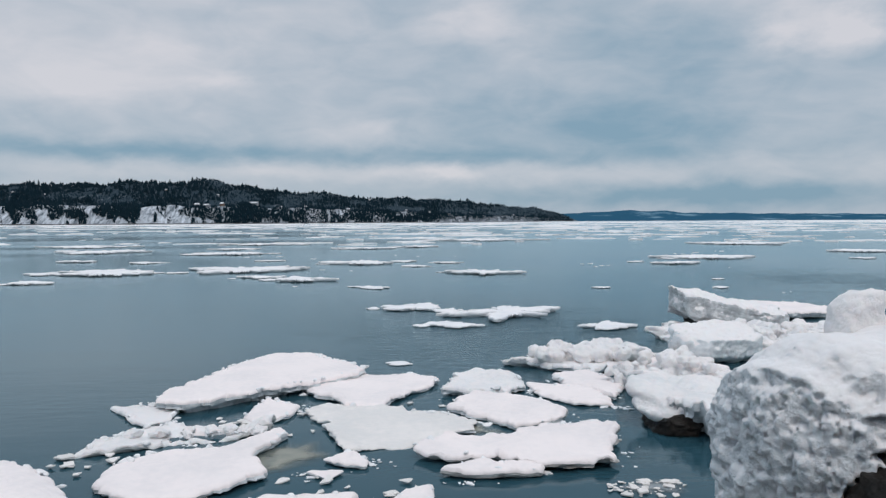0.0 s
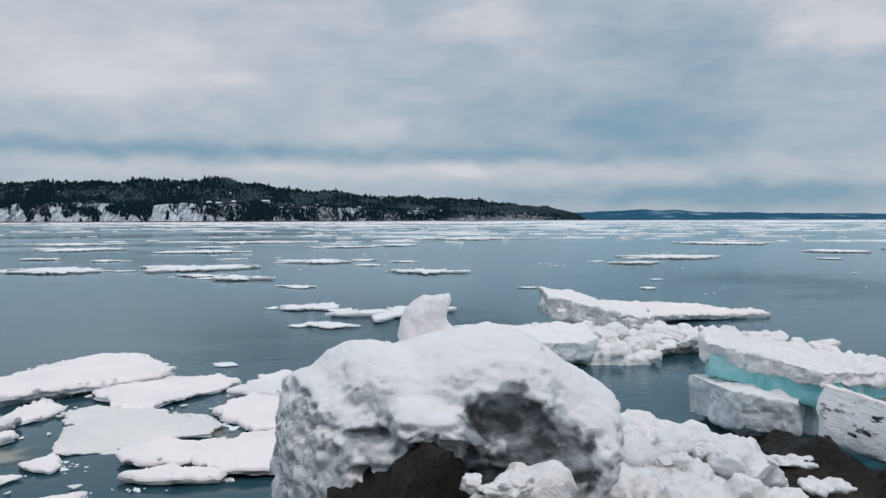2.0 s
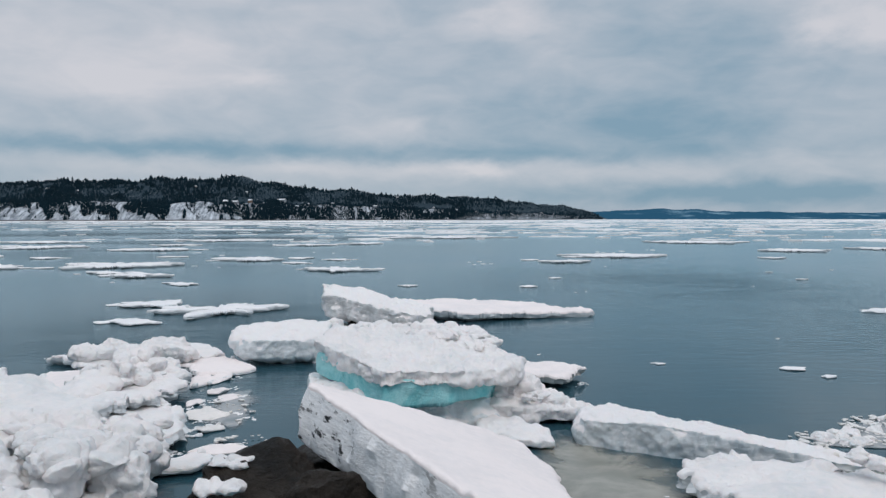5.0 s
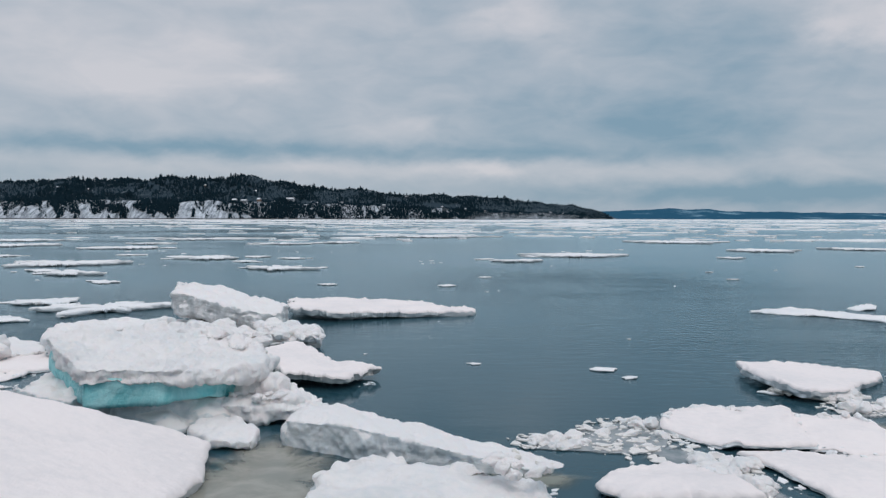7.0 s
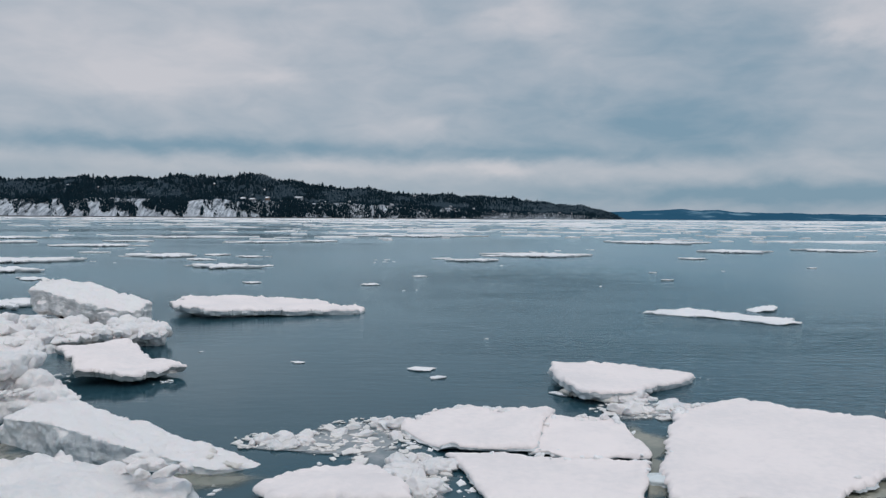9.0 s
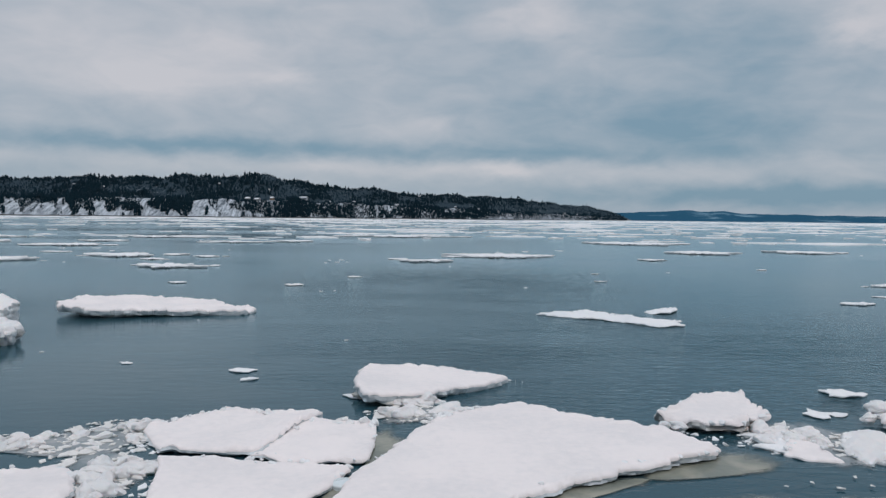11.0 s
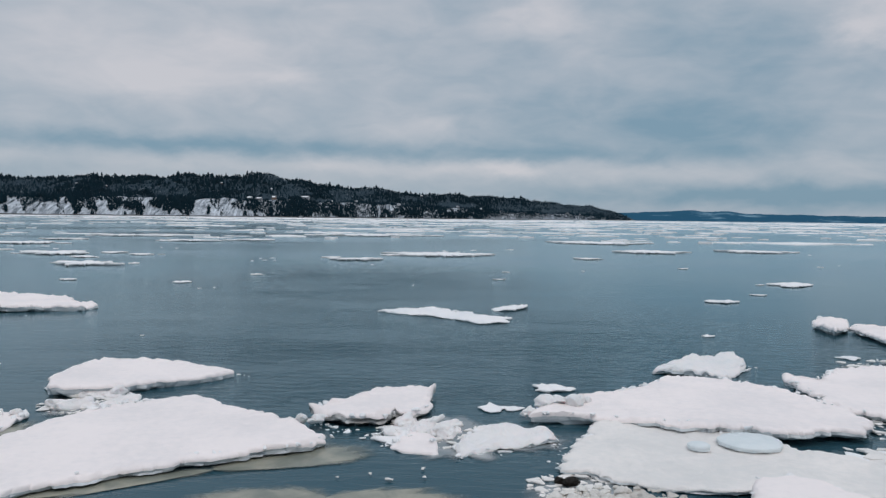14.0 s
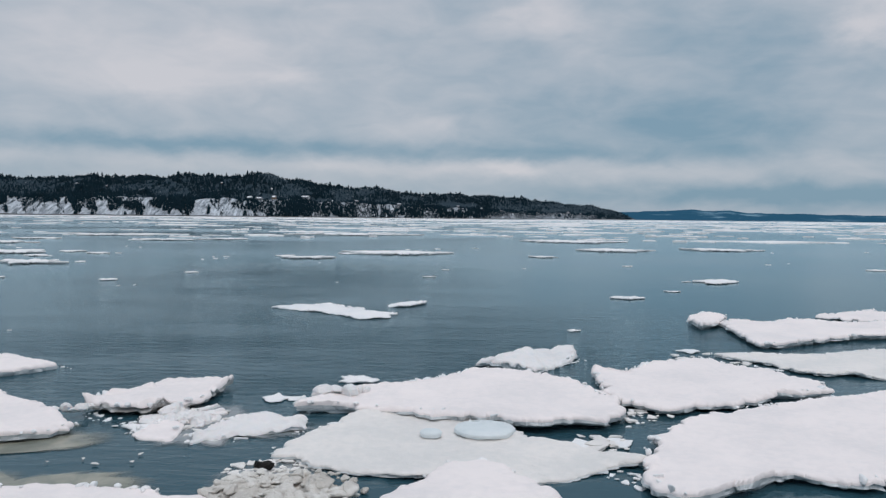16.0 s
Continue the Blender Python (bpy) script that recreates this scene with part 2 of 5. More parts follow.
def shelf_material(name, a, b, reach=0.30, cover=0.9):
    """Drowned rim of a floe or slush: a skin of wet ice that thins out into the water ("inset" is the distance from its rim)."""
    m, g, p, pos = material(name)
    f = g.noise(pos, 2.6, 6, 0.6, 0.5)
    g.link(g.mix(g.ramp(f, 0.35, 0.7), a, b), p.inputs["Base Color"])
    p.inputs["Roughness"].default_value, p.inputs["IOR"].default_value = 0.10, 1.33
    inset = g.put("ShaderNodeAttribute")
    inset.attribute_name = "inset"
    ragged = g.math("MULTIPLY_ADD", g.math("SUBTRACT", g.noise(pos, 5.0, 6, 0.65), 0.5), reach * 1.3, inset.outputs["Fac"])
    g.link(g.ramp(ragged, 0.0, reach, 0.0, cover), p.inputs["Alpha"])
    g.link(g.bump(g.noise(pos, 6.0, 3), 0.12, 0.02), p.inputs["Normal"])
    return m


SHELF = shelf_material("drowned_ice", (0.21, 0.225, 0.19), (0.38, 0.37, 0.30))
SLUSH = shelf_material("grey_slush", (0.20, 0.25, 0.275), (0.50, 0.51, 0.51), 0.22, 0.85)
SHALLOW = shelf_material("sandy_shallows", (0.30, 0.30, 0.265), (0.43, 0.42, 0.365), 0.5, 0.85)


def rock_material():
    m, g, p, pos = material("wet_dark_rock")
    big, small = g.noise(pos, 2.4, 6, 0.6, 0.5), g.noise(g.scaled(pos, (1, 1, 2.4), 30), 17.0, 6, 0.65)
    c = g.mix(g.ramp(big, 0.38, 0.66), (0.007, 0.006, 0.005), (0.040, 0.031, 0.024))
    c = g.mix(g.ramp(small, 0.55, 0.75, 0, 0.5), c, (0.085, 0.072, 0.058))
    g.link(c, p.inputs["Base Color"])
    g.link(g.ramp(small, 0.3, 0.7, 0.3, 0.7), p.inputs["Roughness"])
    p.inputs["Specular IOR Level"].default_value = 0.3
    n = g.bump(g.noise(g.scaled(pos, (1, 1, 2.0), 20), 6.0, 8, 0.7, 0.8), 1.0, 0.10)
    g.link(g.bump(small, 0.9, 0.025, n), p.inputs["Normal"])
    return m


ROCK = rock_material()


def water_material():
    m = bpy.data.materials.new("river_water")
    m.use_nodes = True
    g = Nodes(m.node_tree)
    out, shine, body, both, fres = (g.put(k) for k in ("ShaderNodeOutputMaterial", "ShaderNodeBsdfGlossy", "ShaderNodeBsdfDiffuse", "ShaderNodeMixShader", "ShaderNodeFresnel"))
    pos = g.put("ShaderNodeNewGeometry").outputs["Position"]
    flow = g.noise(g.scaled(pos, (0.030, 0.075, 1)), 1.0, 4, 0.5, 0.6)
    deep = g.noise(g.scaled(pos, (0.10, 0.16, 1)), 1.0, 3)
    g.link(g.mix(deep, (0.018, 0.058, 0.080), (0.024, 0.070, 0.093)), body.inputs["Color"])
    shine.inputs["Color"].default_value = (0.81, 0.95, 1.0, 1)
    sep = g.put("ShaderNodeSeparateXYZ")
    g.link(pos, sep.inputs[0])
    open_water = g.ramp(sep.outputs[1], 6.0, 14.0, 0.05, 0.115)          # sheltered near the bank
    g.link(g.math("ADD", open_water, g.ramp(flow, 0.35, 0.68, 0.0, 0.08)), shine.inputs["Roughness"])
    ripple = g.noise(g.scaled(pos, (3.0, 7.5, 1), 8), 1.0, 4, 0.6, 0.6)
    swell = g.noise(g.scaled(pos, (0.5, 1.3, 1), -6), 1.0, 3)
    b = g.put("ShaderNodeBump")
    b.inputs["Distance"].default_value = 0.055
    gusts = 0.0
    for x, y, rx, ry in ((19.0, 11.0, 5.0, 4.0), (4.0, 13.5, 3.0, 4.0), (15.5, 22.0, 4.0, 6.0)):      # cat's-paws of wind
        u = g.math("DIVIDE", g.math("SUBTRACT", sep.outputs[0], x), rx)
        v = g.math("DIVIDE", g.math("SUBTRACT", sep.outputs[1], y), ry)
        r2 = g.math("MULTIPLY_ADD", u, u, g.math("MULTIPLY", v, v))
        gusts = g.math("ADD", gusts, g.math("EXPONENT", g.math("MULTIPLY", r2, -1.0)))
    gusts = g.math("MULTIPLY", gusts, g.ramp(g.noise(g.scaled(pos, (0.25, 0.7, 1)), 1.0, 4, 0.6), 0.35, 0.6, 0.4, 1.1))
    g.link(g.math("ADD", g.ramp(flow, 0.46, 0.70, 0.01, 0.18), gusts), b.inputs["Strength"])
    g.link(ripple, b.inputs["Height"])
    g.link(g.bump(swell, 0.04, 0.12), b.inputs["Normal"])
    fres.inputs["IOR"].default_value = 1.333
    for n in (shine, body, fres):
        g.link(b.outputs[0], n.inputs["Normal"])
    g.link(fres.outputs[0], both.inputs[0])
    g.link(body.outputs[0], both.inputs[1])
    g.link(shine.outputs[0], both.inputs[2])
    g.link(both.outputs[0], out.inputs[0])
    return m


WATER = water_material()


def hill_material(name, lo, hi):
    """Snowed-in bluff with streaks of bare scrub and rock."""
    m, g, p, pos = material(name)
    scrub = g.noise(g.scaled(pos, (0.22, 0.02, 0.02)), 1.0, 6, 0.7, 0.3)
    fine = g.noise(g.scaled(pos, (0.55, 0.1, 0.09)), 1.0, 4, 0.7)
    f = g.math("MULTIPLY_ADD", fine, 0.6, g.math("MULTIPLY", scrub, 0.7))
    g.link(g.mix(g.ramp(f, lo, hi), (0.66, 0.71, 0.77), (0.030, 0.050, 0.066)), p.inputs["Base Color"])
    p.inputs["Roughness"].default_value, p.inputs["Specular IOR Level"].default_value = 0.9, 0.05
    g.link(g.bump(fine, 0.3, 1.0), p.inputs["Normal"])
    return m


def woods_material(name, a, b):
    m, g, p, pos = material(name)
    rnd = g.put("ShaderNodeNewGeometry").outputs["Random Per Island"]
    f = g.math("MULTIPLY_ADD", g.noise(pos, 0.05, 3), 0.5, g.math("MULTIPLY", rnd, 0.5))
    g.link(g.mix(f, a, b), p.inputs["Base Color"])
    p.inputs["Roughness"].default_value, p.inputs["Specular IOR Level"].default_value = 1.0, 0.05
    return m


BLUFF, UPLAND = hill_material("snowy_bluff", 0.46, 0.84), hill_material("wooded_upland", 0.33, 0.58)
CONIFER = woods_material("winter_conifers", (0.005, 0.018, 0.028), (0.014, 0.034, 0.047))
BARE = woods_material("bare_winter_trees", (0.010, 0.025, 0.036), (0.024, 0.044, 0.058))


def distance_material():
    """Far wooded shore: the haze of several kilometres of air, painted in as blue."""
    m, g, p, pos = material("far_hazed_shore")
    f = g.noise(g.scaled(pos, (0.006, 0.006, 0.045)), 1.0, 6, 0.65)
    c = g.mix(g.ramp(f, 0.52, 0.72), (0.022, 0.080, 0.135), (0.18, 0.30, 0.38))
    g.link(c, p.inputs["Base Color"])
    # a weak emission adds the brightness of the hazy air
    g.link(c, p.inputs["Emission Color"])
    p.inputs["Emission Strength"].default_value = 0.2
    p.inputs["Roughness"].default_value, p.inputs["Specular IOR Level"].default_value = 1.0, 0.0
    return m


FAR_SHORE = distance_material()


def plain(name, c, rough=0.6, metal=0.0):
    m, g, p, pos = material(name)
    f = g.noise(pos, 0.9, 5, 0.6)
    g.link(g.mix(f, tuple(v * 0.75 for v in c), tuple(min(1.0, v * 1.15) for v in c)), p.inputs["Base Color"])
    p.inputs["Roughness"].default_value, p.inputs["Metallic"].default_value = rough, metal
    return m


HOUSE_WALLS = [plain("pale_siding", (0.40, 0.42, 0.45)), plain("grey_siding", (0.30, 0.31, 0.33)), plain("brown_brick", (0.22, 0.14, 0.10))]
ROOF_SNOW, WINDOW_DARK = plain("roof_snow", (0.80, 0.81, 0.84)), plain("window_glass", (0.03, 0.035, 0.04), 0.1)
RAIL_BED = plain("dark_embankment", (0.05, 0.05, 0.052), 0.9)


# ---------------------------------------------------------------- shaping tools
def hash3(i, j, k, seed):
    h = (i * 374761393 + j * 668265263 + k * 2147483647 + seed * 1274126177) & 0xFFFFFFFF
    h = ((h ^ (h >> 13)) * 1274126177) & 0xFFFFFFFF
    h = ((h ^ (h >> 16)) * 2246822519) & 0xFFFFFFFF
    return ((h ^ (h >> 15)) & 0xFFFFFF) / 8388607.5 - 1.0


def vnoise(p, seed=0):
    """Smooth noise in -1..1 at each row of p."""
    i = np.floor(p).astype(np.int64)
    f = p - i
    u = f * f * f * (f * (f * 6 - 15) + 10)
    r = 0
    for dx in (0, 1):
        for dy in (0, 1):
            for dz in (0, 1):
                w = (u[:, 0] if dx else 1 - u[:, 0]) * (u[:, 1] if dy else 1 - u[:, 1]) * (u[:, 2] if dz else 1 - u[:, 2])
                r = r + w * hash3(i[:, 0] + dx, i[:, 1] + dy, i[:, 2] + dz, seed)
    return r


def fbm(p, size, octaves=4, gain=0.5, seed=0):
    r, amp, s = 0, 1.0, 1.0 / size
    for o in range(octaves):
        r = r + amp * vnoise(p * s + 17.3 * o, seed + o)
        amp, s = amp * gain, s * 2.03
    return r


def billow(p, size, octaves=3, seed=0):
    """Cauliflower noise: round bumps with sharp creases between them."""
    r, amp, s = 0, 1.0, 1.0 / size
    for o in range(octaves):
        r = r + amp * (np.abs(vnoise(p * s + 9.1 * o, seed + o)) * 2.4 - 0.75)
        amp, s = amp * 0.5, s * 2.1
    return r


def mesh(name, verts, faces, mat, smooth=True):
    me = bpy.data.meshes.new(name)
    me.from_pydata(np.asarray(verts).tolist(), [], faces)
    me.materials.append(mat)
    if smooth:
        me.shade_smooth()
    me.update()
    return me


def part(name, me, parent, label=""):
    ob = new(name, me)
    ob.parent = parent
    return tagged(ob, label)


def ring_faces(n, rings, start=0, flip=False):
    f = []
    for r in range(rings - 1):
        a, b = start + r * n, start + (r + 1) * n
        for k in range(n):
            q = (a + k, b + k, b + (k + 1) % n, a + (k + 1) % n)
            f.append(q[::-1] if flip else q)
    return f


SEED = [100]


def floe(corners, top, thick=0.16, jag=0.06, lumps=0.02, rim=0.025, crumbs=0.02, slope=(0.0, 0.0), dome=0.0, snow=None, edge=None,
         label="white snow-covered ice floe on the river", name="ice_floe", category="ice floe", group="ice floes", cells=1.0, top_label="", under=1.0, sheet=False, crag=1.0):
    """A plate of ice: broken outline between its corners, a snow cover that sags to a crumbling rim, and a layered, undercut edge.
    slope: rise of the top for each metre along x and y; thick: depth below the rim."""
    SEED[0] += 7
    seed = SEED[0]
    c = np.array(corners, float)
    if np.sum(c[:, 0] * np.roll(c[:, 1], -1) - np.roll(c[:, 0], -1) * c[:, 1]) < 0:
        c = c[::-1]
    mid = c.mean(0)
    nx = np.roll(c, -1, 0)                   # blunt the corners
    c = np.stack([0.93 * c + 0.07 * nx, 0.07 * c + 0.93 * nx], 1).reshape(-1, 2)
    seg = np.linalg.norm(np.roll(c, -1, 0) - c, axis=1)
    total = seg.sum()
    n = int(np.clip(total / (0.022 * cells), 28, 460))
    at, cum = np.linspace(0, total, n, endpoint=False), np.concatenate([[0], np.cumsum(seg)])
    loop = np.vstack([c, c[:1]])
    P = np.stack([np.interp(at, cum, loop[:, 0]), np.interp(at, cum, loop[:, 1])], 1)
    p3 = np.column_stack([P, np.full(n, seed * 0.37)])
    out = (P - mid)
    R = np.linalg.norm(out, axis=1)
    size = max(R.mean(), 0.02)
    wob = jag * min(1.0, size / 0.75) * (fbm(p3, 0.40, 5, 0.66, seed) - 0.7 * np.maximum(0, billow(p3, 0.28, 4, seed + 40)))
    P = P + out / R[:, None] * wob[:, None]
    out = P - mid
    R = np.linalg.norm(out, axis=1)
    m = int(np.clip(size / (0.035 * cells), 6, 34))
    s = 1 - (1 - np.linspace(0, 1, m)) ** 1.6
    s[0] = 0.02
    xy = (mid + s[:, None, None] * out).reshape(-1, 2)
    d = ((1 - s)[:, None] * R).reshape(-1)
    q = np.column_stack([xy, np.full(len(xy), seed * 0.11)])
    plane = top + slope[0] * (xy[:, 0] - mid[0]) + slope[1] * (xy[:, 1] - mid[1])
    z = plane + lumps * fbm(q, 0.55, 5, 0.5, seed + 1) - min(rim, 0.35 * top) * np.exp(-d / 0.018)
    z = z + crumbs * np.exp(-d / 0.12) * np.maximum(0, fbm(q, 0.16 * max(1.0, 0.5 * cells), 3, 0.5, seed + 2) - 0.1)
    if crumbs and not sheet and size > 0.15:  # granular snow heaped along the rim
        band = np.exp(-((d - 0.05) / 0.05) ** 2) * np.clip(0.5 + fbm(q, 0.7, 2, 0.5, seed + 21), 0, 1)
        z = z + min(0.011, 0.1 * size) * band * (0.5 + billow(q, 0.11 * max(1.0, 0.6 * cells), 2, seed + 22))
    z = z + dome * (1 - np.minimum(1, np.repeat(s, n) ** 2))
    if sheet:
        base = np.array([mid[0], mid[1], 0.0])
        me = mesh(name, np.column_stack([xy, z]) - base, ring_faces(n, m) + [tuple(range(n))], snow)
        me.attributes.new("inset", "FLOAT", "POINT").data.foreach_set("value", d)
        ob = tagged(new(name, me), label, category, group)
        ob.location = base
        return ob
    # snow hangs a little over the rim
    rim_xy, rim_z = xy[-n:], z[-n:]
    nrm = np.array([-slope[0], -slope[1], 1.0])
    nrm = nrm / np.linalg.norm(nrm)
    radial = out / R[:, None]
    e3 = np.column_stack([rim_xy, rim_z])
    high = min(thick, 0.9 * top) if not any(slope) else thick
    lip = np.column_stack([rim_xy + radial * 0.002, rim_z - 0.22 * min(high, 0.07)])
    low = plane[-n:] - min(rim, 0.35 * top)
    base = np.array([mid[0], mid[1], 0.0])
    sv = np.vstack([np.column_stack([xy, z]), lip]) - base
    top_faces = ring_faces(n, m + 1) + [tuple(range(n))]
    levels = []
    # plates hang over a dark, washed-out notch; thick slabs have plain broken sides
    sides = ((0.0, 0.0), (0.2, 0.004), (0.36, 0.016), (0.47, 0.12), (0.9, 0.18), (1.0, 0.2)) if thick < 0.3 else ((0.0, 0.0), (0.2, 0.004), (0.42, 0.012), (0.65, 0.03), (0.9, 0.075), (1.0, 0.12))
    for k, (down, inward) in enumerate(sides):
        w = fbm(e3 + 3.1 * k, 0.16, 4, 0.6, seed + 5 + k)
        drop = (high * min(1.0, down / 0.9) if down < 1 else thick + high) if not any(slope) else thick * down
        lv = e3 - nrm * (drop + 0.17 * min(high, 0.07)) * np.ones((n, 1))
        lv[:, 2] += (low - rim_z) * min(1.0, 1.4 * down)
        lv[:, :2] -= radial * (under * inward * min(1, size / 0.4) + (0.004 if k == 0 else 0.034 * crag) * min(1.0, size / 0.6) * w)[:, None]
        levels.append(lv)
    ev = np.vstack(levels) - base
    body = tagged(new(name, mesh(name, ev, ring_faces(n, 6) + [tuple(5 * n + k for k in range(n))], edge or EDGE)), label, category, group)
    body.location = base
    cover = mesh("snow_cover", sv, top_faces, snow or SNOW)
    for me in (cover, body.data):
        me.set_sharp_from_angle(angle=radians(38))
    part("snow_cover", cover, body, top_label)
    return body


def blob_mesh(blobs, voxel, prisms=(), lofts=()):
    """One skin round a heap of ellipsoids (x, y, z, rx, ry, rz), broken blocks and lofted bodies."""
    bm = bmesh.new()
    for x, y, z, rx, ry, rz in blobs:
        turn = Euler((random.uniform(-0.3, 0.3), random.uniform(-0.3, 0.3), random.uniform(0, 6.3)))
        if abs(rx - ry) > 0.3 * max(rx, ry):
            turn.z = random.uniform(-0.25, 0.25)
        bmesh.ops.create_icosphere(bm, subdivisions=2, radius=1.0, matrix=Matrix.LocRotScale((x, y, z), turn, (rx, ry, rz)))
    for corners in prisms:                    # blocks: a plan of corners (x, y, top, bottom)
        up = [bm.verts.new((x, y, a)) for x, y, a, b in corners]
        low = [bm.verts.new((x, y, b)) for x, y, a, b in corners]
        fs = [bm.faces.new(up), bm.faces.new(low[::-1])]
        for i in range(len(corners)):
            k = (i + 1) % len(corners)
            fs.append(bm.faces.new((up[k], up[i], low[i], low[k])))
        bmesh.ops.recalc_face_normals(bm, faces=fs)
    for outline, (cx, cz), slices in lofts:   # bodies: an outline in x and z that swells and shrinks from front to back
        rings = [[bm.verts.new((cx + dx + (x - cx) * k, y, cz + (z - cz) * k)) for x, z in outline] for y, k, dx in slices]
        fs = [bm.faces.new(rings[0]), bm.faces.new(rings[-1][::-1])]
        for r0, r1 in zip(rings, rings[1:]):
            for i in range(len(outline)):
                k = (i + 1) % len(outline)
                fs.append(bm.faces.new((r0[k], r0[i], r1[i], r1[k])))
        bmesh.ops.recalc_face_normals(bm, faces=fs)
    me = bpy.data.meshes.new("heap")
    bm.to_mesh(me)
    bm.free()
    ob = new("heap", me)
    mod = ob.modifiers.new("skin", "REMESH")
    mod.mode, mod.voxel_size, mod.use_smooth_shade = "VOXEL", voxel, True
    done = bpy.data.meshes.new_from_object(ob.evaluated_get(bpy.context.evaluated_depsgraph_get()))
    bpy.data.objects.remove(ob)
    bpy.data.meshes.remove(me)
    return done


def coords(me):
    v, nr = np.empty(len(me.vertices) * 3), np.empty(len(me.vertices) * 3)
    me.vertices.foreach_get("co", v)
    me.vertex_normals.foreach_get("vector", nr)
    return v.reshape(-1, 3), nr.reshape(-1, 3)


def heap(name, blobs, voxel, mat, waves, dents=(), pits=None, lumpy=None, calm=0.0, prisms=(), lofts=(), soften=0):
    """A lumpy mass: skin of ellipsoids, roughened by waves (size, height), hollowed by dents (centre, radii, push) and pits."""
    SEED[0] += 7
    me = blob_mesh(blobs, voxel, prisms, lofts)
    if soften:                                # round the broken edges off
        v, nr = coords(me)
        e = np.empty(len(me.edges) * 2, dtype=np.int64)
        me.edges.foreach_get("vertices", e)
        a, b = e[0::2], e[1::2]
        deg = np.bincount(e, minlength=len(v))[:, None]
        for _ in range(soften):
            tot = np.zeros_like(v)
            np.add.at(tot, a, v[b])
            np.add.at(tot, b, v[a])
            v = 0.5 * v + 0.5 * tot / deg
        me.vertices.foreach_set("co", v.reshape(-1))
        me.update()
    v, nr = coords(me)
    h = 0
    for k, (size, height) in enumerate(waves):
        h = h + height * fbm(v, size, 3, 0.55, SEED[0] + k)
    if lumpy:
        h = h + lumpy[1] * billow(v, lumpy[0], 4, SEED[0] + 3)
    flat = np.clip((nr[:, 2] - 0.25) / 0.45, 0, 1)
    h = h * (1 - calm * flat * flat * (3 - 2 * flat))
    v = v + nr * h[:, None]
    for ctr, rad, push in dents:
        d = np.linalg.norm((v - np.array(ctr)) / np.array(rad), axis=1)
        w = np.clip(1.15 - d - 0.45 * fbm(v, 0.16, 3, 0.6, SEED[0] + 5), 0, 1)
        w = np.minimum(1, w * 2.2)
        v = v + (w * w * (3 - 2 * w))[:, None] * np.array(push)
    if pits:
        size, depth, lo, hi = pits
        w = np.clip((fbm(v, size, 2, 0.5, SEED[0] + 9) - 0.34) * 4.0, 0, 1) * np.clip((hi - v[:, 0]) / (hi - lo), 0, 1) * (1 - 0.9 * flat)
        v = v - nr * (depth * w)[:, None]
    me.vertices.foreach_set("co", v.reshape(-1))
    me.materials.append(mat)
    me.shade_smooth()
    me.update()
    v, nr = coords(me)                        # where fresh snow can lie
    lie = np.clip((nr[:, 2] + 0.15 * fbm(v, 0.12, 3, 0.6, 9) - 0.30) / 0.35, 0, 1)
    me.attributes.new("fresh", "FLOAT", "POINT").data.foreach_set("value", lie)
    me.name = name
    return me


def chunk_mesh(seed, flat=0.7, sub=3, mat=None, cut=5):
    """A broken lump of ice: a ball cut by chance planes, then weathered."""
    rng = np.random.default_rng(seed)
    bm = bmesh.new()
    bmesh.ops.create_icosphere(bm, subdivisions=sub, radius=1.0)
    v = np.array([x.co[:] for x in bm.verts])
    faces = [tuple(x.index for x in f.verts) for f in bm.faces]
    bm.free()
    for _ in range(cut):
        nv = rng.normal(size=3)
        nv /= np.linalg.norm(nv)
        lim = rng.uniform(0.45, 0.8)
        over = np.maximum(0, v @ nv - lim)
        v = v - over[:, None] * nv * 0.9
    v = v * (1 + 0.10 * fbm(v + seed, 0.9, 3, 0.6, seed) + 0.13 * billow(v + seed, 0.75, 3, seed))[:, None]
    v = v * np.array([rng.uniform(0.8, 1.25), rng.uniform(0.7, 1.0), flat])
    return mesh("ice_chunk", v, faces, mat or ROUGH_SNOW)


def rock_shape(name, size, seed, sub=6, rough=0.16, mat=None):
    """A boulder: a ball broken by planes, with ledges and cracks."""
    rng = np.random.default_rng(seed)
    bm = bmesh.new()
    bmesh.ops.create_icosphere(bm, subdivisions=sub, radius=1.0)
    v = np.array([x.co[:] for x in bm.verts])
    faces = [tuple(x.index for x in f.verts) for f in bm.faces]
    bm.free()
    for _ in range(9):
        nv = rng.normal(size=3)
        nv /= np.linalg.norm(nv)
        v = v - (np.maximum(0, v @ nv - rng.uniform(0.62, 0.85)))[:, None] * nv * 0.92
    r = fbm(v + seed, 0.8, 5, 0.5, seed)
    v = v * (1 + rough * r + 0.05 * np.abs(fbm(v * np.array([1, 1, 2.0]), 0.35, 3, 0.5, seed + 3)))[:, None]
    v = v * (1 + 0.035 * billow(v * np.array([1, 1, 1.6]), 0.22, 4, seed + 8))[:, None]
    return mesh(name, v * np.array(size), faces, mat or ROCK)


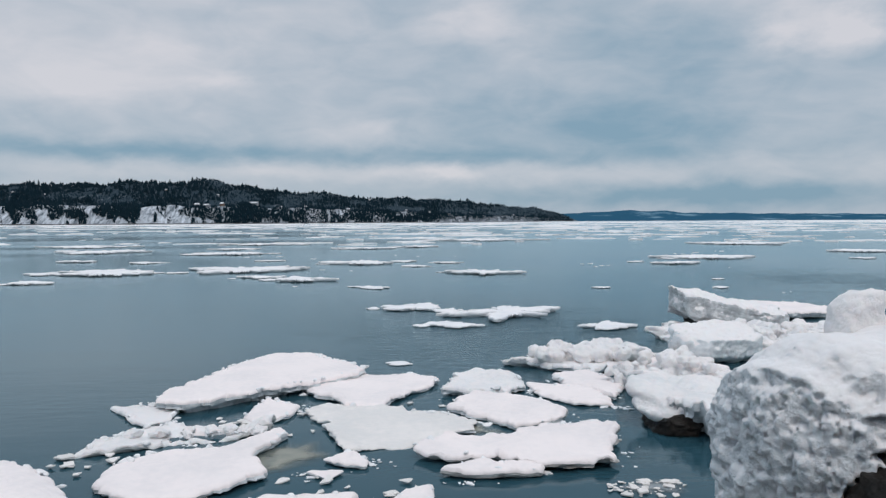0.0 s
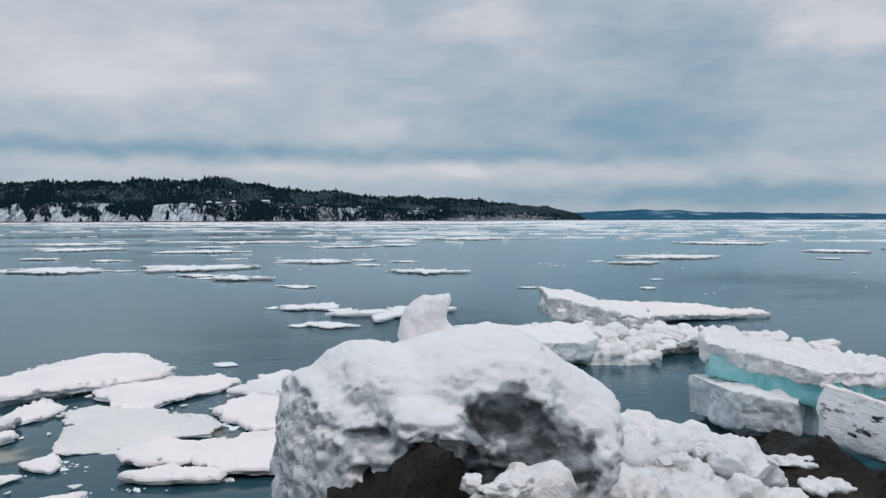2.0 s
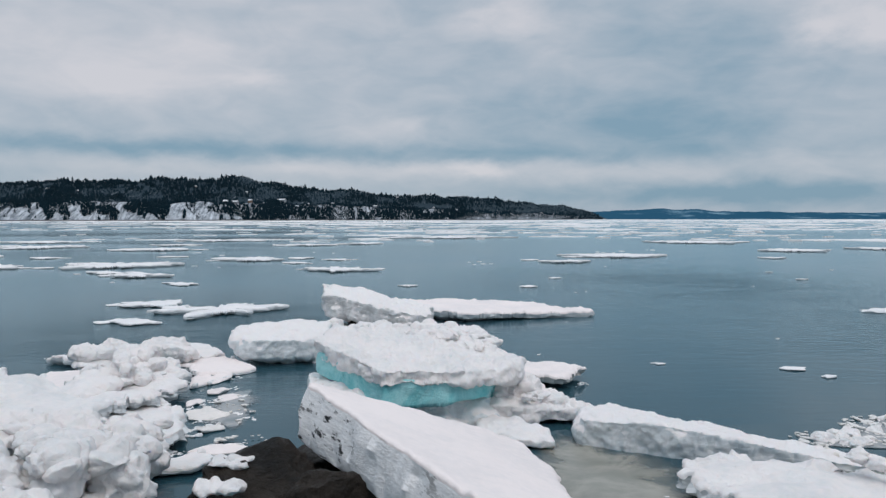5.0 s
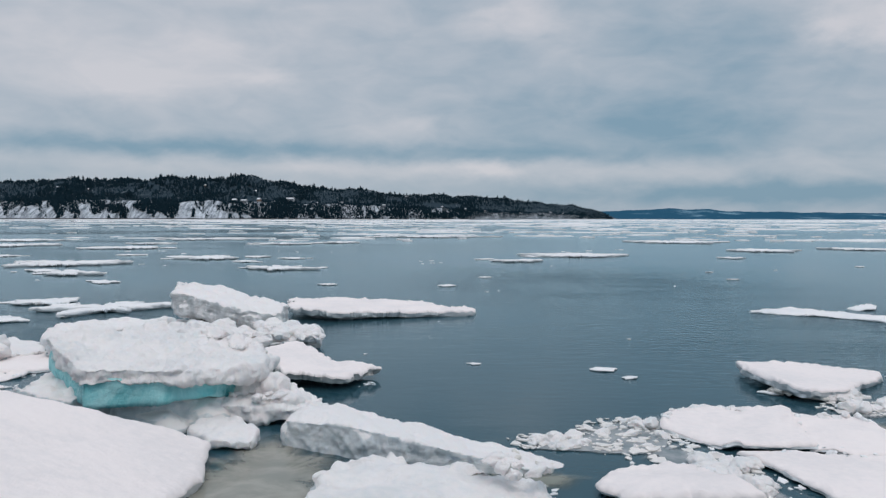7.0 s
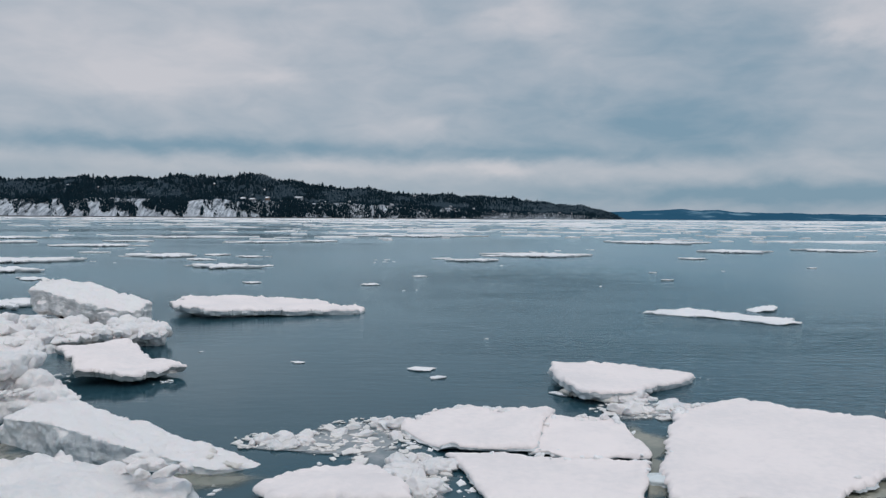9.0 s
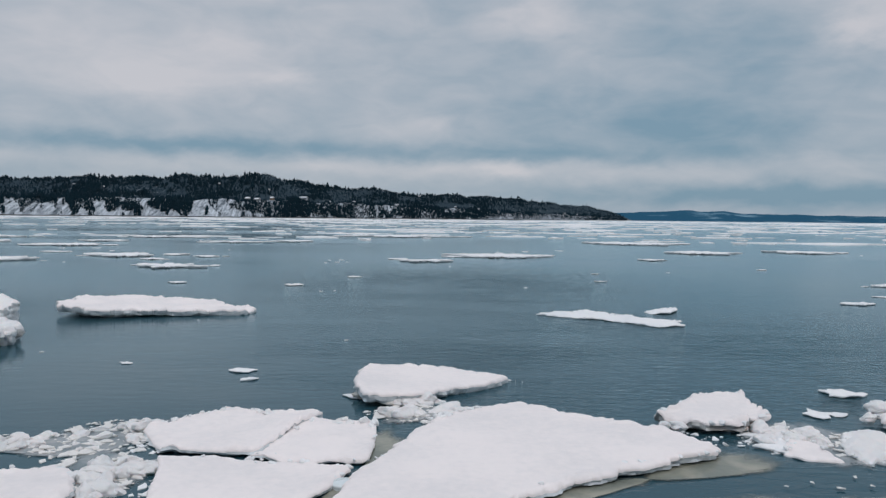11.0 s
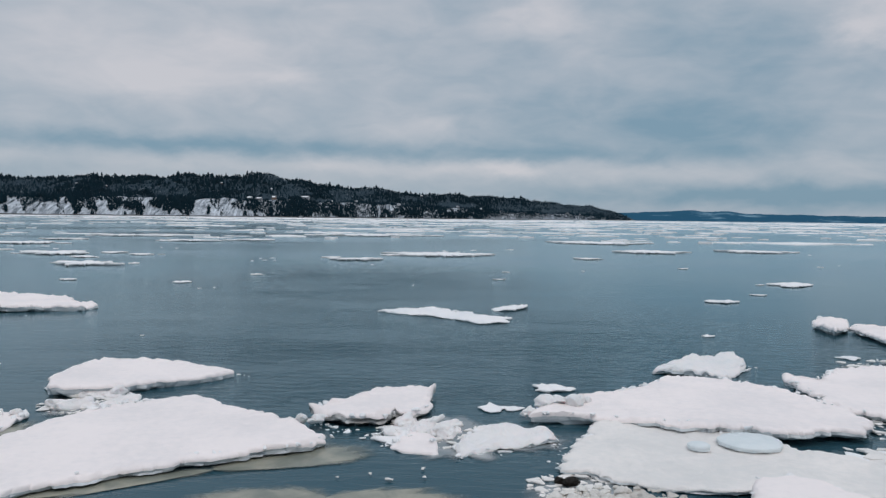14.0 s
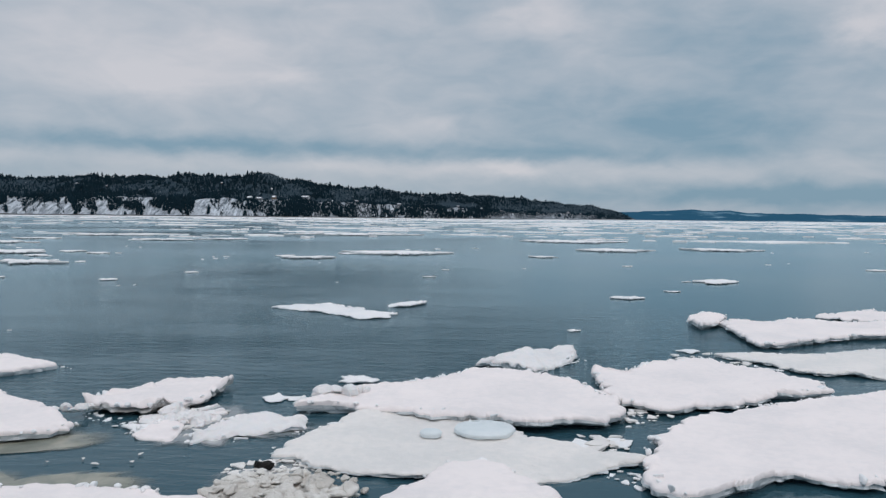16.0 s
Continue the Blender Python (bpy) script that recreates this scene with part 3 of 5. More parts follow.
def sliver_mesh(seed):
    """A thin broken plate of ice, six or seven sides, edges bevelled."""
    rng = np.random.default_rng(seed)
    n = int(rng.integers(5, 8))
    t = np.sort(rng.uniform(0, 6.283, n) * 0.35 + np.linspace(0, 6.283, n, endpoint=False) * 0.9)
    r = rng.uniform(0.6, 1.15, n)
    ring = np.column_stack([r * np.cos(t), r * np.sin(t)])
    v = np.vstack([np.column_stack([ring * 0.92, np.full(n, -0.12)]), np.column_stack([ring, np.full(n, 0.06) + rng.uniform(-0.03, 0.03, n)]),
                   np.column_stack([ring * 0.88, np.full(n, 0.13) + rng.uniform(-0.03, 0.04, n)])])
    faces = ring_faces(n, 3) + [tuple(range(2 * n, 3 * n))]
    return mesh("sliver", v, [f[::-1] for f in faces[:-1]] + faces[-1:], ROUGH_SNOW, False)


# ---------------------------------------------------------------- water, shore, far land
def river():
    xs = np.concatenate([-np.geomspace(5000, 40, 14), np.linspace(-30, 60, 19), np.geomspace(70, 5000, 14)])
    ys = np.concatenate([[-60, -20, 0], np.linspace(2, 40, 20), np.geomspace(46, 5200, 26)])
    v = [(x, y, 0.0) for y in ys for x in xs]
    w = len(xs)
    f = [(j * w + i, j * w + i + 1, (j + 1) * w + i + 1, (j + 1) * w + i) for j in range(len(ys) - 1) for i in range(w - 1)]
    return tagged(new("water", mesh("water", v, f, WATER)), "calm grey-blue river water with faint ripples", "river", "", "structure")


def shore():
    """The stony bank that the path follows, running down under the water."""
    xs = np.concatenate([-np.geomspace(5000, 34, 9), np.linspace(-30, 60, 260), np.geomspace(64, 5000, 9)])
    ys = np.concatenate([-np.geomspace(5000, 33, 9), np.linspace(-30, 7.5, 120)])
    X, Y = np.meshgrid(xs, ys)
    p = np.column_stack([X.ravel(), Y.ravel(), np.zeros(X.size)])
    z = np.interp(p[:, 1], [-30, -6, 1.5, 3.0, 4.4, 5.2, 7.5], [2.6, 1.0, 0.26, 0.12, -0.06, -0.35, -1.2])
    z = z + 0.05 * fbm(p, 0.7, 4, 0.5, 3)
    p[:, 2] = z
    w = len(xs)
    f = [(j * w + i, j * w + i + 1, (j + 1) * w + i + 1, (j + 1) * w + i) for j in range(len(ys) - 1) for i in range(w - 1)]
    return tagged(new("ground", mesh("ground", p, f, ROCK)), "dark stony river bank", "shore", "", "structure")


river()
shore()

# The far bank, told by its bearing (x over y): how far its foot is, how high the bluff and the ridge stand there.
BEARING = [-1.3, -0.75, -0.57, -0.42, -0.29, -0.21, -0.135, -0.06, 0.05, 0.12, 0.16, 0.20, 0.235, 0.255]
FOOT = [900, 900, 920, 960, 1010, 1070, 1150, 1270, 1500, 1720, 1950, 2250, 2600, 2750]
CLIFF_PX = [30, 30, 30, 30, 31, 30, 28, 22, 16, 12, 10, 8, 4, 0.5]
RIDGE_PX = [55, 59, 65, 63, 73, 69, 55, 43, 40, 30, 28, 23, 12, 0.5]
LENS = 1358.0


def bank_at(u, v):
    """Place on the far bank: bearing u, v from 0 at the water to 1 behind the ridge."""
    foot = np.interp(u, BEARING, FOOT)
    cliff = np.interp(u, BEARING, CLIFF_PX) / LENS * foot
    ridge = np.interp(u, BEARING, RIDGE_PX) / LENS * (foot + 250)
    depth = v * 420
    a = np.clip((depth - 6) / 46, 0, 1) + 0.06 * np.clip((depth - 50) / 10, 0, 1)
    b = np.clip((depth - 70) / 240, 0, 1)
    z = cliff * a ** 0.8 + (ridge - cliff) * (b * b * (3 - 2 * b))
    y = foot + depth
    x = u * foot + u * depth
    p = np.column_stack([x, y, np.zeros_like(x)])
    gully = fbm(p * np.array([1, 0.25, 1]), 42, 4, 0.55, 41)
    z = z * (1 + 0.10 * gully * np.minimum(1, a * 2)) + 1.2 * np.minimum(1, a * 4) * fbm(p, 16, 3, 0.5, 43)
    p[:, 1] += 9 * gully * (1 - b)
    p[:, 2] = np.where(v <= 0, -2.0, z + 0.6)
    return p


def far_bank():
    for name, vs, mat, label in (("bluff", np.linspace(0, 0.15, 24), BLUFF, "snowy bluff across the river"), ("hillside", np.linspace(0.15, 1, 30), UPLAND, "wooded hill above the bluff")):
        bank_sheet(name, vs, mat, label)


def bank_sheet(name, vs, mat, label):
    us = np.linspace(-1.3, 0.255, 420)
    U, V = np.meshgrid(us, vs)
    p = bank_at(U.ravel(), V.ravel())
    w = len(us)
    f = [(j * w + i, j * w + i + 1, (j + 1) * w + i + 1, (j + 1) * w + i) for j in range(len(vs) - 1) for i in range(w - 1)]
    tagged(new(name, mesh(name, p, f, mat)), label, "hill", "", "structure")


def tree_kit(rng, conifer):
    """A small far tree one unit high: ragged tiers of boughs, or a bare crown of tilted sprays, on a tapered trunk."""
    v, f = [], []

    def cone(z0, z1, r, sides, lean=(0, 0)):
        k = len(v)
        for i in range(sides):
            t = 6.283 * i / sides + rng.uniform(-0.3, 0.3)
            q = r * rng.uniform(0.6, 1.25)
            v.append((q * math.cos(t) + lean[0], q * math.sin(t) + lean[1], z0 + rng.uniform(-0.05, 0.03)))
        v.append((lean[0] * 0.6, lean[1] * 0.6, z1))
        f.extend((k + i, k + (i + 1) % sides, k + sides) for i in range(sides))
    cone(0, 0.5, 0.035, 3)
    if conifer:
        for i in range(5):
            z0 = 0.12 + 0.17 * i
            cone(z0, z0 + 0.24, 0.33 * (1 - 0.16 * i), 5)
    else:
        for i in range(8):
            t, h = rng.uniform(0, 6.28), rng.uniform(0.3, 0.75)
            r = rng.uniform(0.05, 0.22)
            cone(h, h + rng.uniform(0.12, 0.3), rng.uniform(0.05, 0.13), 4, (r * math.cos(t), r * math.sin(t)))
    return np.array(v), np.array(f)


def woods(name, count, conifer, pick, mat, label, seed, tall):
    rng = np.random.default_rng(seed)
    kits = [tree_kit(rng, conifer) for _ in range(6)]
    u, v = pick(rng, count)
    g = bank_at(u, v)
    V, F, k = [], [], 0
    turn, h = rng.uniform(0, 6.28, len(u)), tall * rng.uniform(0.5, 1.1, len(u)) * np.where(rng.random(len(u)) < 0.06, 1.5, 1.0)
    h *= 1 + 0.55 * np.clip(fbm(np.column_stack([u * 34, v * 6, np.zeros(len(u))]), 1.0, 3, 0.6, 83), -0.9, 0.9)   # stands of taller and lower trees
    for i in range(len(u)):
        tv, tf = kits[i % 6]
        c, s = math.cos(turn[i]), math.sin(turn[i])
        wide = h[i] * rng.uniform(0.9, 1.6)
        q = np.column_stack([(tv[:, 0] * c - tv[:, 1] * s) * wide, (tv[:, 0] * s + tv[:, 1] * c) * wide, tv[:, 2] * h[i] - 0.4]) + g[i]
        V.append(q)
        F.append(tf + k)
        k += len(tv)
    tagged(new(name, mesh(name, np.vstack(V), np.vstack(F).tolist(), mat, False)), label, "trees", "", "stuff")


def pick_top(rng, n):
    u = rng.uniform(-1.05, 0.245, n * 2)
    v = rng.uniform(0.0, 1.0, n * 2)
    low = np.interp(u, [-0.25, -0.2, -0.08, -0.04], [0.155, 0.15, 0.135, 0.09])
    v = low + (0.98 - low) * v
    p = np.column_stack([u * 26, v * 9, np.zeros(n * 2)])
    open_ground = np.interp(u, [-0.26, -0.23, 0.1, 0.2], [0, 1, 1, 0.3]) * np.interp(v, [0.2, 0.45], [1, 0])   # gardens and clearings round the houses
    keep = fbm(p, 1.0, 3, 0.5, 71) > -0.95 + 1.0 * open_ground
    return u[keep][:n], v[keep][:n]


def pick_face(rng, n):
    u = rng.uniform(-1.0, 0.25, n * 5)
    v = 0.010 + 0.130 * rng.random(n * 5)
    p = np.column_stack([u * 100, v * 11, np.zeros(n * 5)])
    # hanging from the upper face towards the left, down to the water farther right, with chutes of snow between
    high = np.interp(v, [0.0, 0.024, 0.05, 0.09, 0.12, 0.14], [-0.9, -0.6, 0.05, 0.55, 0.5, 0.1])
    full = np.interp(v, [0.0, 0.07, 0.11, 0.14], [0.45, 0.6, 0.4, 0.05]) + np.interp(u, [-0.08, -0.03], [0.0, 0.4])
    w = np.interp(u, [-0.36, -0.33, -0.25, -0.235], [0, 0.35, 0.25, 1])
    grown = fbm(p, 1.0, 4, 0.62, 77) + high * (1 - w) + full * w + np.interp(u, [-0.37, -0.34, -0.26, -0.24], [0, -0.35, -0.35, 0])
    keep = grown > 0.0
    return u[keep][:n], v[keep][:n]


far_bank()
woods("conifer_woods", 12000, True, pick_top, CONIFER, "dark winter conifers on the far hill", 5, 5.8)
woods("bluff_trees", 12500, True, pick_face, CONIFER, "dark trees clinging to the snowy bluff", 6, 4.0)
woods("bare_woods", 6000, False, pick_top, BARE, "bare grey winter trees on the far hill", 7, 6.2)
woods("bluff_scrub", 2200, False, pick_face, BARE, "bare scrub on the snowy bluff", 8, 4.6)


def embankment():
    us = np.linspace(-1.2, 0.25, 300)
    foot = np.interp(us, BEARING, FOOT)
    v, f = [], []
    for u, y in zip(us, foot):
        w = 0.6 * math.sin(u * 190) + 0.5 * math.sin(u * 77)
        v += [(u * (y - 26), y - 26, -0.3), (u * (y - 24), y - 24, 1.0 + 0.3 * w), (u * (y - 16), y - 16, 1.3 + 0.3 * w), (u * (y - 10), y - 10, -0.3)]
    for i in range(len(us) - 1):
        for k in range(3):
            f.append((4 * i + k, 4 * i + k + 1, 4 * i + 5 + k, 4 * i + 4 + k))
    tagged(new("embankment", mesh("embankment", v, f, RAIL_BED)), "dark stone embankment along the far shore", "embankment", "", "structure")


embankment()


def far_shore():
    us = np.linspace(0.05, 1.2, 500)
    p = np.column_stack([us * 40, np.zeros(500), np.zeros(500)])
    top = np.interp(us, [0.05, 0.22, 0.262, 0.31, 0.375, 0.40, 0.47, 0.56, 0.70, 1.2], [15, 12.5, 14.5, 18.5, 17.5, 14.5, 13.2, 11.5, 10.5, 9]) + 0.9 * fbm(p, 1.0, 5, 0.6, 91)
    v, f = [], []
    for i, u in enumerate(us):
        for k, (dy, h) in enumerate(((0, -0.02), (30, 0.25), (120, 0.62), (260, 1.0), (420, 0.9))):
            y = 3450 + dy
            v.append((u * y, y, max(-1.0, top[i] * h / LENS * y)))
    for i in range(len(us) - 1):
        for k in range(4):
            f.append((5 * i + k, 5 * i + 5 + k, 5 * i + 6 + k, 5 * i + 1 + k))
    tagged(new("backdrop", mesh("backdrop", v, f, FAR_SHORE)), "wooded shore painted haze-blue in the far distance", "far shore", "", "structure")


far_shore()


# ---------------------------------------------------------------- houses on the far bank
def box(name, sx, sy, z0, z1, mat):
    v = [(x * sx / 2, y * sy / 2, z) for z in (z0, z1) for x, y in ((-1, -1), (1, -1), (1, 1), (-1, 1))]
    return mesh(name, v, [(3, 2, 1, 0), (4, 5, 6, 7), (0, 1, 5, 4), (1, 2, 6, 5), (2, 3, 7, 6), (3, 0, 4, 7)], mat, False)


def house(wide, deep, high, roof, wall):
    ob = tagged(new("house"), "small house with a snowy gable roof on the far hill", "house", "houses on the far bank")
    body = part("wall", box("wall", wide, deep, -3, high, wall), ob)
    x, y, o = wide / 2 + 0.5, deep / 2 + 0.6, 0.35
    v = [(-x, -y, high - o), (x, -y, high - o), (x, 0, high + roof), (-x, 0, high + roof), (-x, y, high - o), (x, y, high - o),
         (-x, -y, high), (x, -y, high), (x, 0, high + roof + o), (-x, 0, high + roof + o), (-x, y, high), (x, y, high)]
    part("roof", mesh("roof", v, [(0, 1, 2, 3), (3, 2, 5, 4), (6, 9, 8, 7), (9, 10, 11, 8), (0, 6, 7, 1), (4, 5, 11, 10), (0, 3, 9, 6), (3, 4, 10, 9), (1, 7, 8, 2), (2, 8, 11, 5)], ROOF_SNOW, False), ob, "snow-covered roof")
    k = max(2, int(wide / 4))
    for i in range(k):
        w = part("window", box("window", 1.4, 0.2, high * 0.35, high * 0.75, WINDOW_DARK), body)
        w.location = (-wide / 2 + wide * (i + 0.5) / k, -deep / 2 - 0.05, 0)
    return ob


HOUSES = [house(11, 9, 4.5, 3.0, HOUSE_WALLS[0]), house(15, 9, 5.5, 2.6, HOUSE_WALLS[1]), house(9, 8, 4.0, 3.4, HOUSE_WALLS[2]), house(22, 11, 6.5, 2.5, HOUSE_WALLS[0])]
rng = np.random.default_rng(33)
spots = [(-0.235, 0.145, 3), (-0.222, 0.20, 1), (-0.205, 0.15, 0), (-0.165, 0.16, 1), (-0.13, 0.16, 0), (-0.10, 0.15, 1), (-0.045, 0.16, 3), (-0.02, 0.19, 0),
         (0.03, 0.20, 1), (0.06, 0.15, 0), (0.085, 0.14, 2), (0.13, 0.10, 0), (0.17, 0.14, 3), (0.185, 0.16, 0)]
spots += [(rng.uniform(-0.62, 0.16), rng.uniform(0.17, 0.75), int(rng.integers(0, 3))) for _ in range(10)]
for i, (u, v, k) in enumerate(spots):
    g = bank_at(np.array([u]), np.array([v]))[0]
    m = pose(*(g + np.array([0, 0, 1.5])), 0, 0, rng.uniform(-35, 35)) @ Matrix.Scale(0.55, 4)
    if i < 4:
        k = i
        HOUSES[i].matrix_basis = m
    else:
        copy_thing(HOUSES[k], m)


# ---------------------------------------------------------------- drift ice out on the river
def drift_ice():
    """Thousands of thin floes that close up into a white band towards the far bank."""
    rng = np.random.default_rng(12)
    V, F, k = [], [], 0
    bands = ((58, 110, 110, 0.8, 6), (110, 230, 360, 1.0, 10), (230, 520, 900, 2.2, 20), (520, 1050, 1150, 6, 50), (1050, 2600, 750, 16, 120))
    for y0, y1, count, small, large in bands:
        made = 0
        while made < count:
            y = math.sqrt(rng.uniform(y0 * y0, y1 * y1))
            u = rng.uniform(-0.75, 0.85)
            x = u * y + 10
            if y > np.interp(u, BEARING + [0.3], FOOT + [3440]) - 30:
                made += 1
                continue
            thick_here = vnoise(np.array([[x / (y * 0.34), math.log(y) * 9.0, 0.5]]), 8)[0]
            if thick_here < rng.uniform(-0.75, 0.35) and y < 500:
                continue
            r = small * (large / small) ** (rng.random() ** 1.9) * 0.5
            n = 11 if y < 300 else 8
            t = np.sort(rng.uniform(0, 6.283, n))
            q = r * rng.uniform(0.5, 1.2, n)
            px, py = x + q * np.cos(t) * rng.uniform(1.0, 2.0), y + q * np.sin(t) * 0.9
            h = rng.uniform(0.04, 0.15)
            V += [(a, b, -0.02) for a, b in zip(px, py)] + [(x + (a - x) * 0.97, y + (b - y) * 0.97, h * c) for a, b, c in zip(px, py, rng.uniform(0.5, 1.3, n))]
            F += [(k + i, k + (i + 1) % n, k + n + (i + 1) % n, k + n + i) for i in range(n)] + [tuple(range(k + n, k + 2 * n))]
            k += 2 * n
            made += 1
    tagged(new("drift_ice", mesh("drift_ice", V, F, DRIFT_SNOW, False)), "scattered white drift ice on the far river", "drift ice", "", "stuff")


drift_ice()


def far_floe(x, y, length, h=0.09, broken=False):
    """A floe farther out: a long, low, ragged plate."""
    r = np.random.default_rng(int(x * 31 + y * 17) % 9999)
    n = 11
    t = np.linspace(0, 6.283, n, endpoint=False) + r.uniform(-0.25, 0.25, n)
    q = r.uniform(0.55, 1.15, n)
    q[[0, 5]] = r.uniform(1.0, 1.3, 2)
    q[[1, 4, 6, 10]] *= 0.85
    deep = length * r.uniform(0.75, 1.15)
    tilt = r.uniform(-0.25, 0.25)
    c = [(x + 0.5 * length * a * math.cos(b), y + 0.5 * deep * a * math.sin(b) + tilt * 0.5 * length * a * math.cos(b)) for a, b in zip(q, t)]
    h = min(h, 0.012 + 0.04 * length)
    floe(c, h, max(0.12, h + 0.05), 0.08 + 0.10 * length, 0.006 * min(length, 3.0), 0.02, 0.012 + 0.008 * length, cells=max(1.0, y / 24), label="low ragged white floe out on the river", snow=DRIFT_SNOW)
    if length > 0.9 and not broken:
        for _ in range(int(r.integers(1, 4))):
            side = r.choice((-1.0, 1.0))
            far_floe(x + side * length * r.uniform(0.45, 0.72), y + length * r.uniform(-0.3, 0.5), length * r.uniform(0.12, 0.42), h * 0.8, True)


# near the left bank end of the walk
for row in ((5.0, 13.6, 0.95), (1.7, 17.0, 1.31), (3.5, 15.7, 2.37), (2.3, 14.1, 0.93), (4.7, 28.2, 2.49), (-9.6, 30.1, 3.17), (-4.7, 31.0, 4.39), (-3.4, 27.1, 1.24),
            (-1.6, 25.5, 2.16), (0.0, 35.6, 2.89), (-10.2, 25.4, 1.40), (0.7, 22.4, 1.02, 0.04), (7.2, 21.6, 0.54), (17.6, 37.9, 4.4), (24.6, 36.0, 1.3, 0.16), (29.5, 44.0, 3.7)):
    far_floe(*row)
for row in ((-14.2, 39.2, 1.59), (-10.4, 37.5, 1.24), (2.3, 33.0, 0.97), (3.9, 35.5, 1.04), (1.2, 10.4, 0.34), (-9.7, 55.2, 2.84), (-8.5, 47.3, 3.83), (-0.2, 55.3, 3.66),
            (-4.6, 38.5, 1.13), (12.7, 34.9, 0.77), (11.4, 77.5, 10.3), (29.5, 60.4, 6.7), (3.6, 58.1, 2.8), (-22.7, 63.0, 6.0), (-17.4, 51.7, 5.7), (-9.2, 67.2, 6.9)):
    far_floe(*row)
for row in ((12.2, 9.4, 0.38, 0.06), (12.4, 8.9, 0.21, 0.05), (10.6, 9.8, 0.19, 0.03), (10.6, 21.2, 0.47), (11.9, 24.3, 0.39), (19.5, 23.4, 0.42), (14.1, 33.3, 1.84), (36.4, 46.0, 3.3),
            (27.1, 29.7, 0.4), (24.2, 17.6, 0.79), (28.0, 22.6, 1.33, 0.05), (25.8, 19.4, 0.37), (22.1, 12.4, 0.25), (20.0, 26.7, 0.27), (19.0, 8.4, 0.49, 0.03), (18.5, 7.5, 0.22)):
    far_floe(*row)
for row in ((13.7, 8.1, 0.24), (23.4, 10.5, 0.34), (36.2, 28.6, 0.84), (23.7, 9.0, 0.40, 0.03), (18.3, 7.5, 0.33), (17.4, 6.7, 0.30), (17.5, 6.4, 0.45), (21.4, 6.1, 0.27, 0.03), (21.1, 6.0, 0.31, 0.03)):
    far_floe(*row)


# ---------------------------------------------------------------- floes along the shore, from the first to the last
RIMS, FLAT_RIMS = [], []


def F(top, *corners, **more):
    if top < 0.2:
        RIMS.append(corners)
        if "slope" not in more:
            FLAT_RIMS.append((top, corners))
    return floe(corners, top, **more)


BARE_LABEL = "bare greyish ice floe, wet and low in the water"
F(0.15, (-1.36, 7.96), (-1.25, 8.66), (-0.91, 9.81), (-0.58, 10.44), (0.00, 10.61), (0.79, 9.53), (0.73, 9.28), (0.24, 8.75), (-0.43, 8.21), (-0.98, 7.83), thick=0.22, lumps=0.02, label="large smooth wedge-shaped floe under clean snow")
F(0.05, (-1.85, 8.19), (-1.48, 8.25), (-1.08, 7.97), (-1.07, 7.56), (-1.24, 7.37), (-1.42, 7.55), lumps=0.03, snow=ROUGH_SNOW)
F(0.06, (0.12, 8.65), (0.40, 9.18), (0.80, 9.44), (1.29, 9.50), (1.69, 9.18), (1.59, 8.80), (1.32, 8.47), (0.95, 7.83), (0.65, 7.86), (0.43, 8.34))
F(0.035, (0.17, 7.83), (0.34, 8.11), (0.83, 7.99), (1.68, 7.57), (1.86, 7.23), (1.81, 6.93), (1.29, 6.58), (0.72, 6.42), (0.36, 7.27), snow=GREY_ICE, label=BARE_LABEL)
F(0.06, (-0.38, 7.60), (-0.25, 8.35), (0.13, 7.98), (0.11, 7.62), (-0.12, 7.39), (-0.29, 7.41))
F(0.06, (-1.63, 6.45), (-1.47, 6.75), (-1.21, 7.28), (-0.97, 7.39), (-0.47, 7.25), (-0.02, 7.42), (-0.03, 7.07), (-0.39, 6.87), (-0.86, 6.76), (-1.14, 6.59), lumps=0.06, crumbs=0.06, snow=ROUGH_SNOW, edge=DIRTY_EDGE, label="long ragged ridge of crumbling grey ice")
F(0.07, (-1.11, 5.65), (-1.12, 6.13), (-0.85, 6.42), (-0.33, 6.51), (0.07, 7.07), (0.14, 6.87), (-0.03, 6.30), (0.11, 5.86), (-0.06, 5.61), (-0.42, 5.30), (-0.96, 5.46))
F(0.08, (-2.44, 5.80), (-2.24, 6.17), (-1.96, 6.22), (-1.68, 6.06), (-1.39, 5.76), (-1.09, 5.31), (-0.91, 4.83), (-1.92, 4.93), dome=0.05)
F(0.035, (0.50, 6.18), (0.75, 6.37), (0.88, 6.10), (0.86, 5.95), (0.60, 6.05), label="small flat snowy floe")
F(0.025, (0.39, 5.89), (0.70, 5.89), (0.59, 5.71), label="small flat snowy floe")
F(0.1, (1.21, 6.27), (1.54, 6.57), (1.99, 6.58), (2.44, 6.82), (2.98, 6.91), (3.07, 6.66), (2.83, 5.78), (2.22, 5.77), (1.90, 6.01), (1.45, 6.01), thick=0.2, crumbs=0.05, under=2.0, edge=DIRTY_EDGE, label="thick snowy floe with a crumbling grey rim")
F(0.07, (1.41, 5.76), (1.71, 5.96), (2.02, 5.88), (2.23, 5.79), (2.17, 5.66), (1.67, 5.63), edge=DIRTY_EDGE)
F(0.08, (1.59, 7.82), (1.98, 8.21), (2.33, 8.06), (2.66, 7.89), (2.84, 7.28), (2.70, 7.03), (2.24, 6.88), (2.07, 7.13), lumps=0.03)
F(0.08, (1.64, 8.40), (1.84, 9.34), (2.41, 9.46), (2.69, 8.91), (2.57, 8.45), (2.12, 8.36), lumps=0.07, crumbs=0.06, snow=ROUGH_SNOW, label="rough floe of refrozen broken ice")
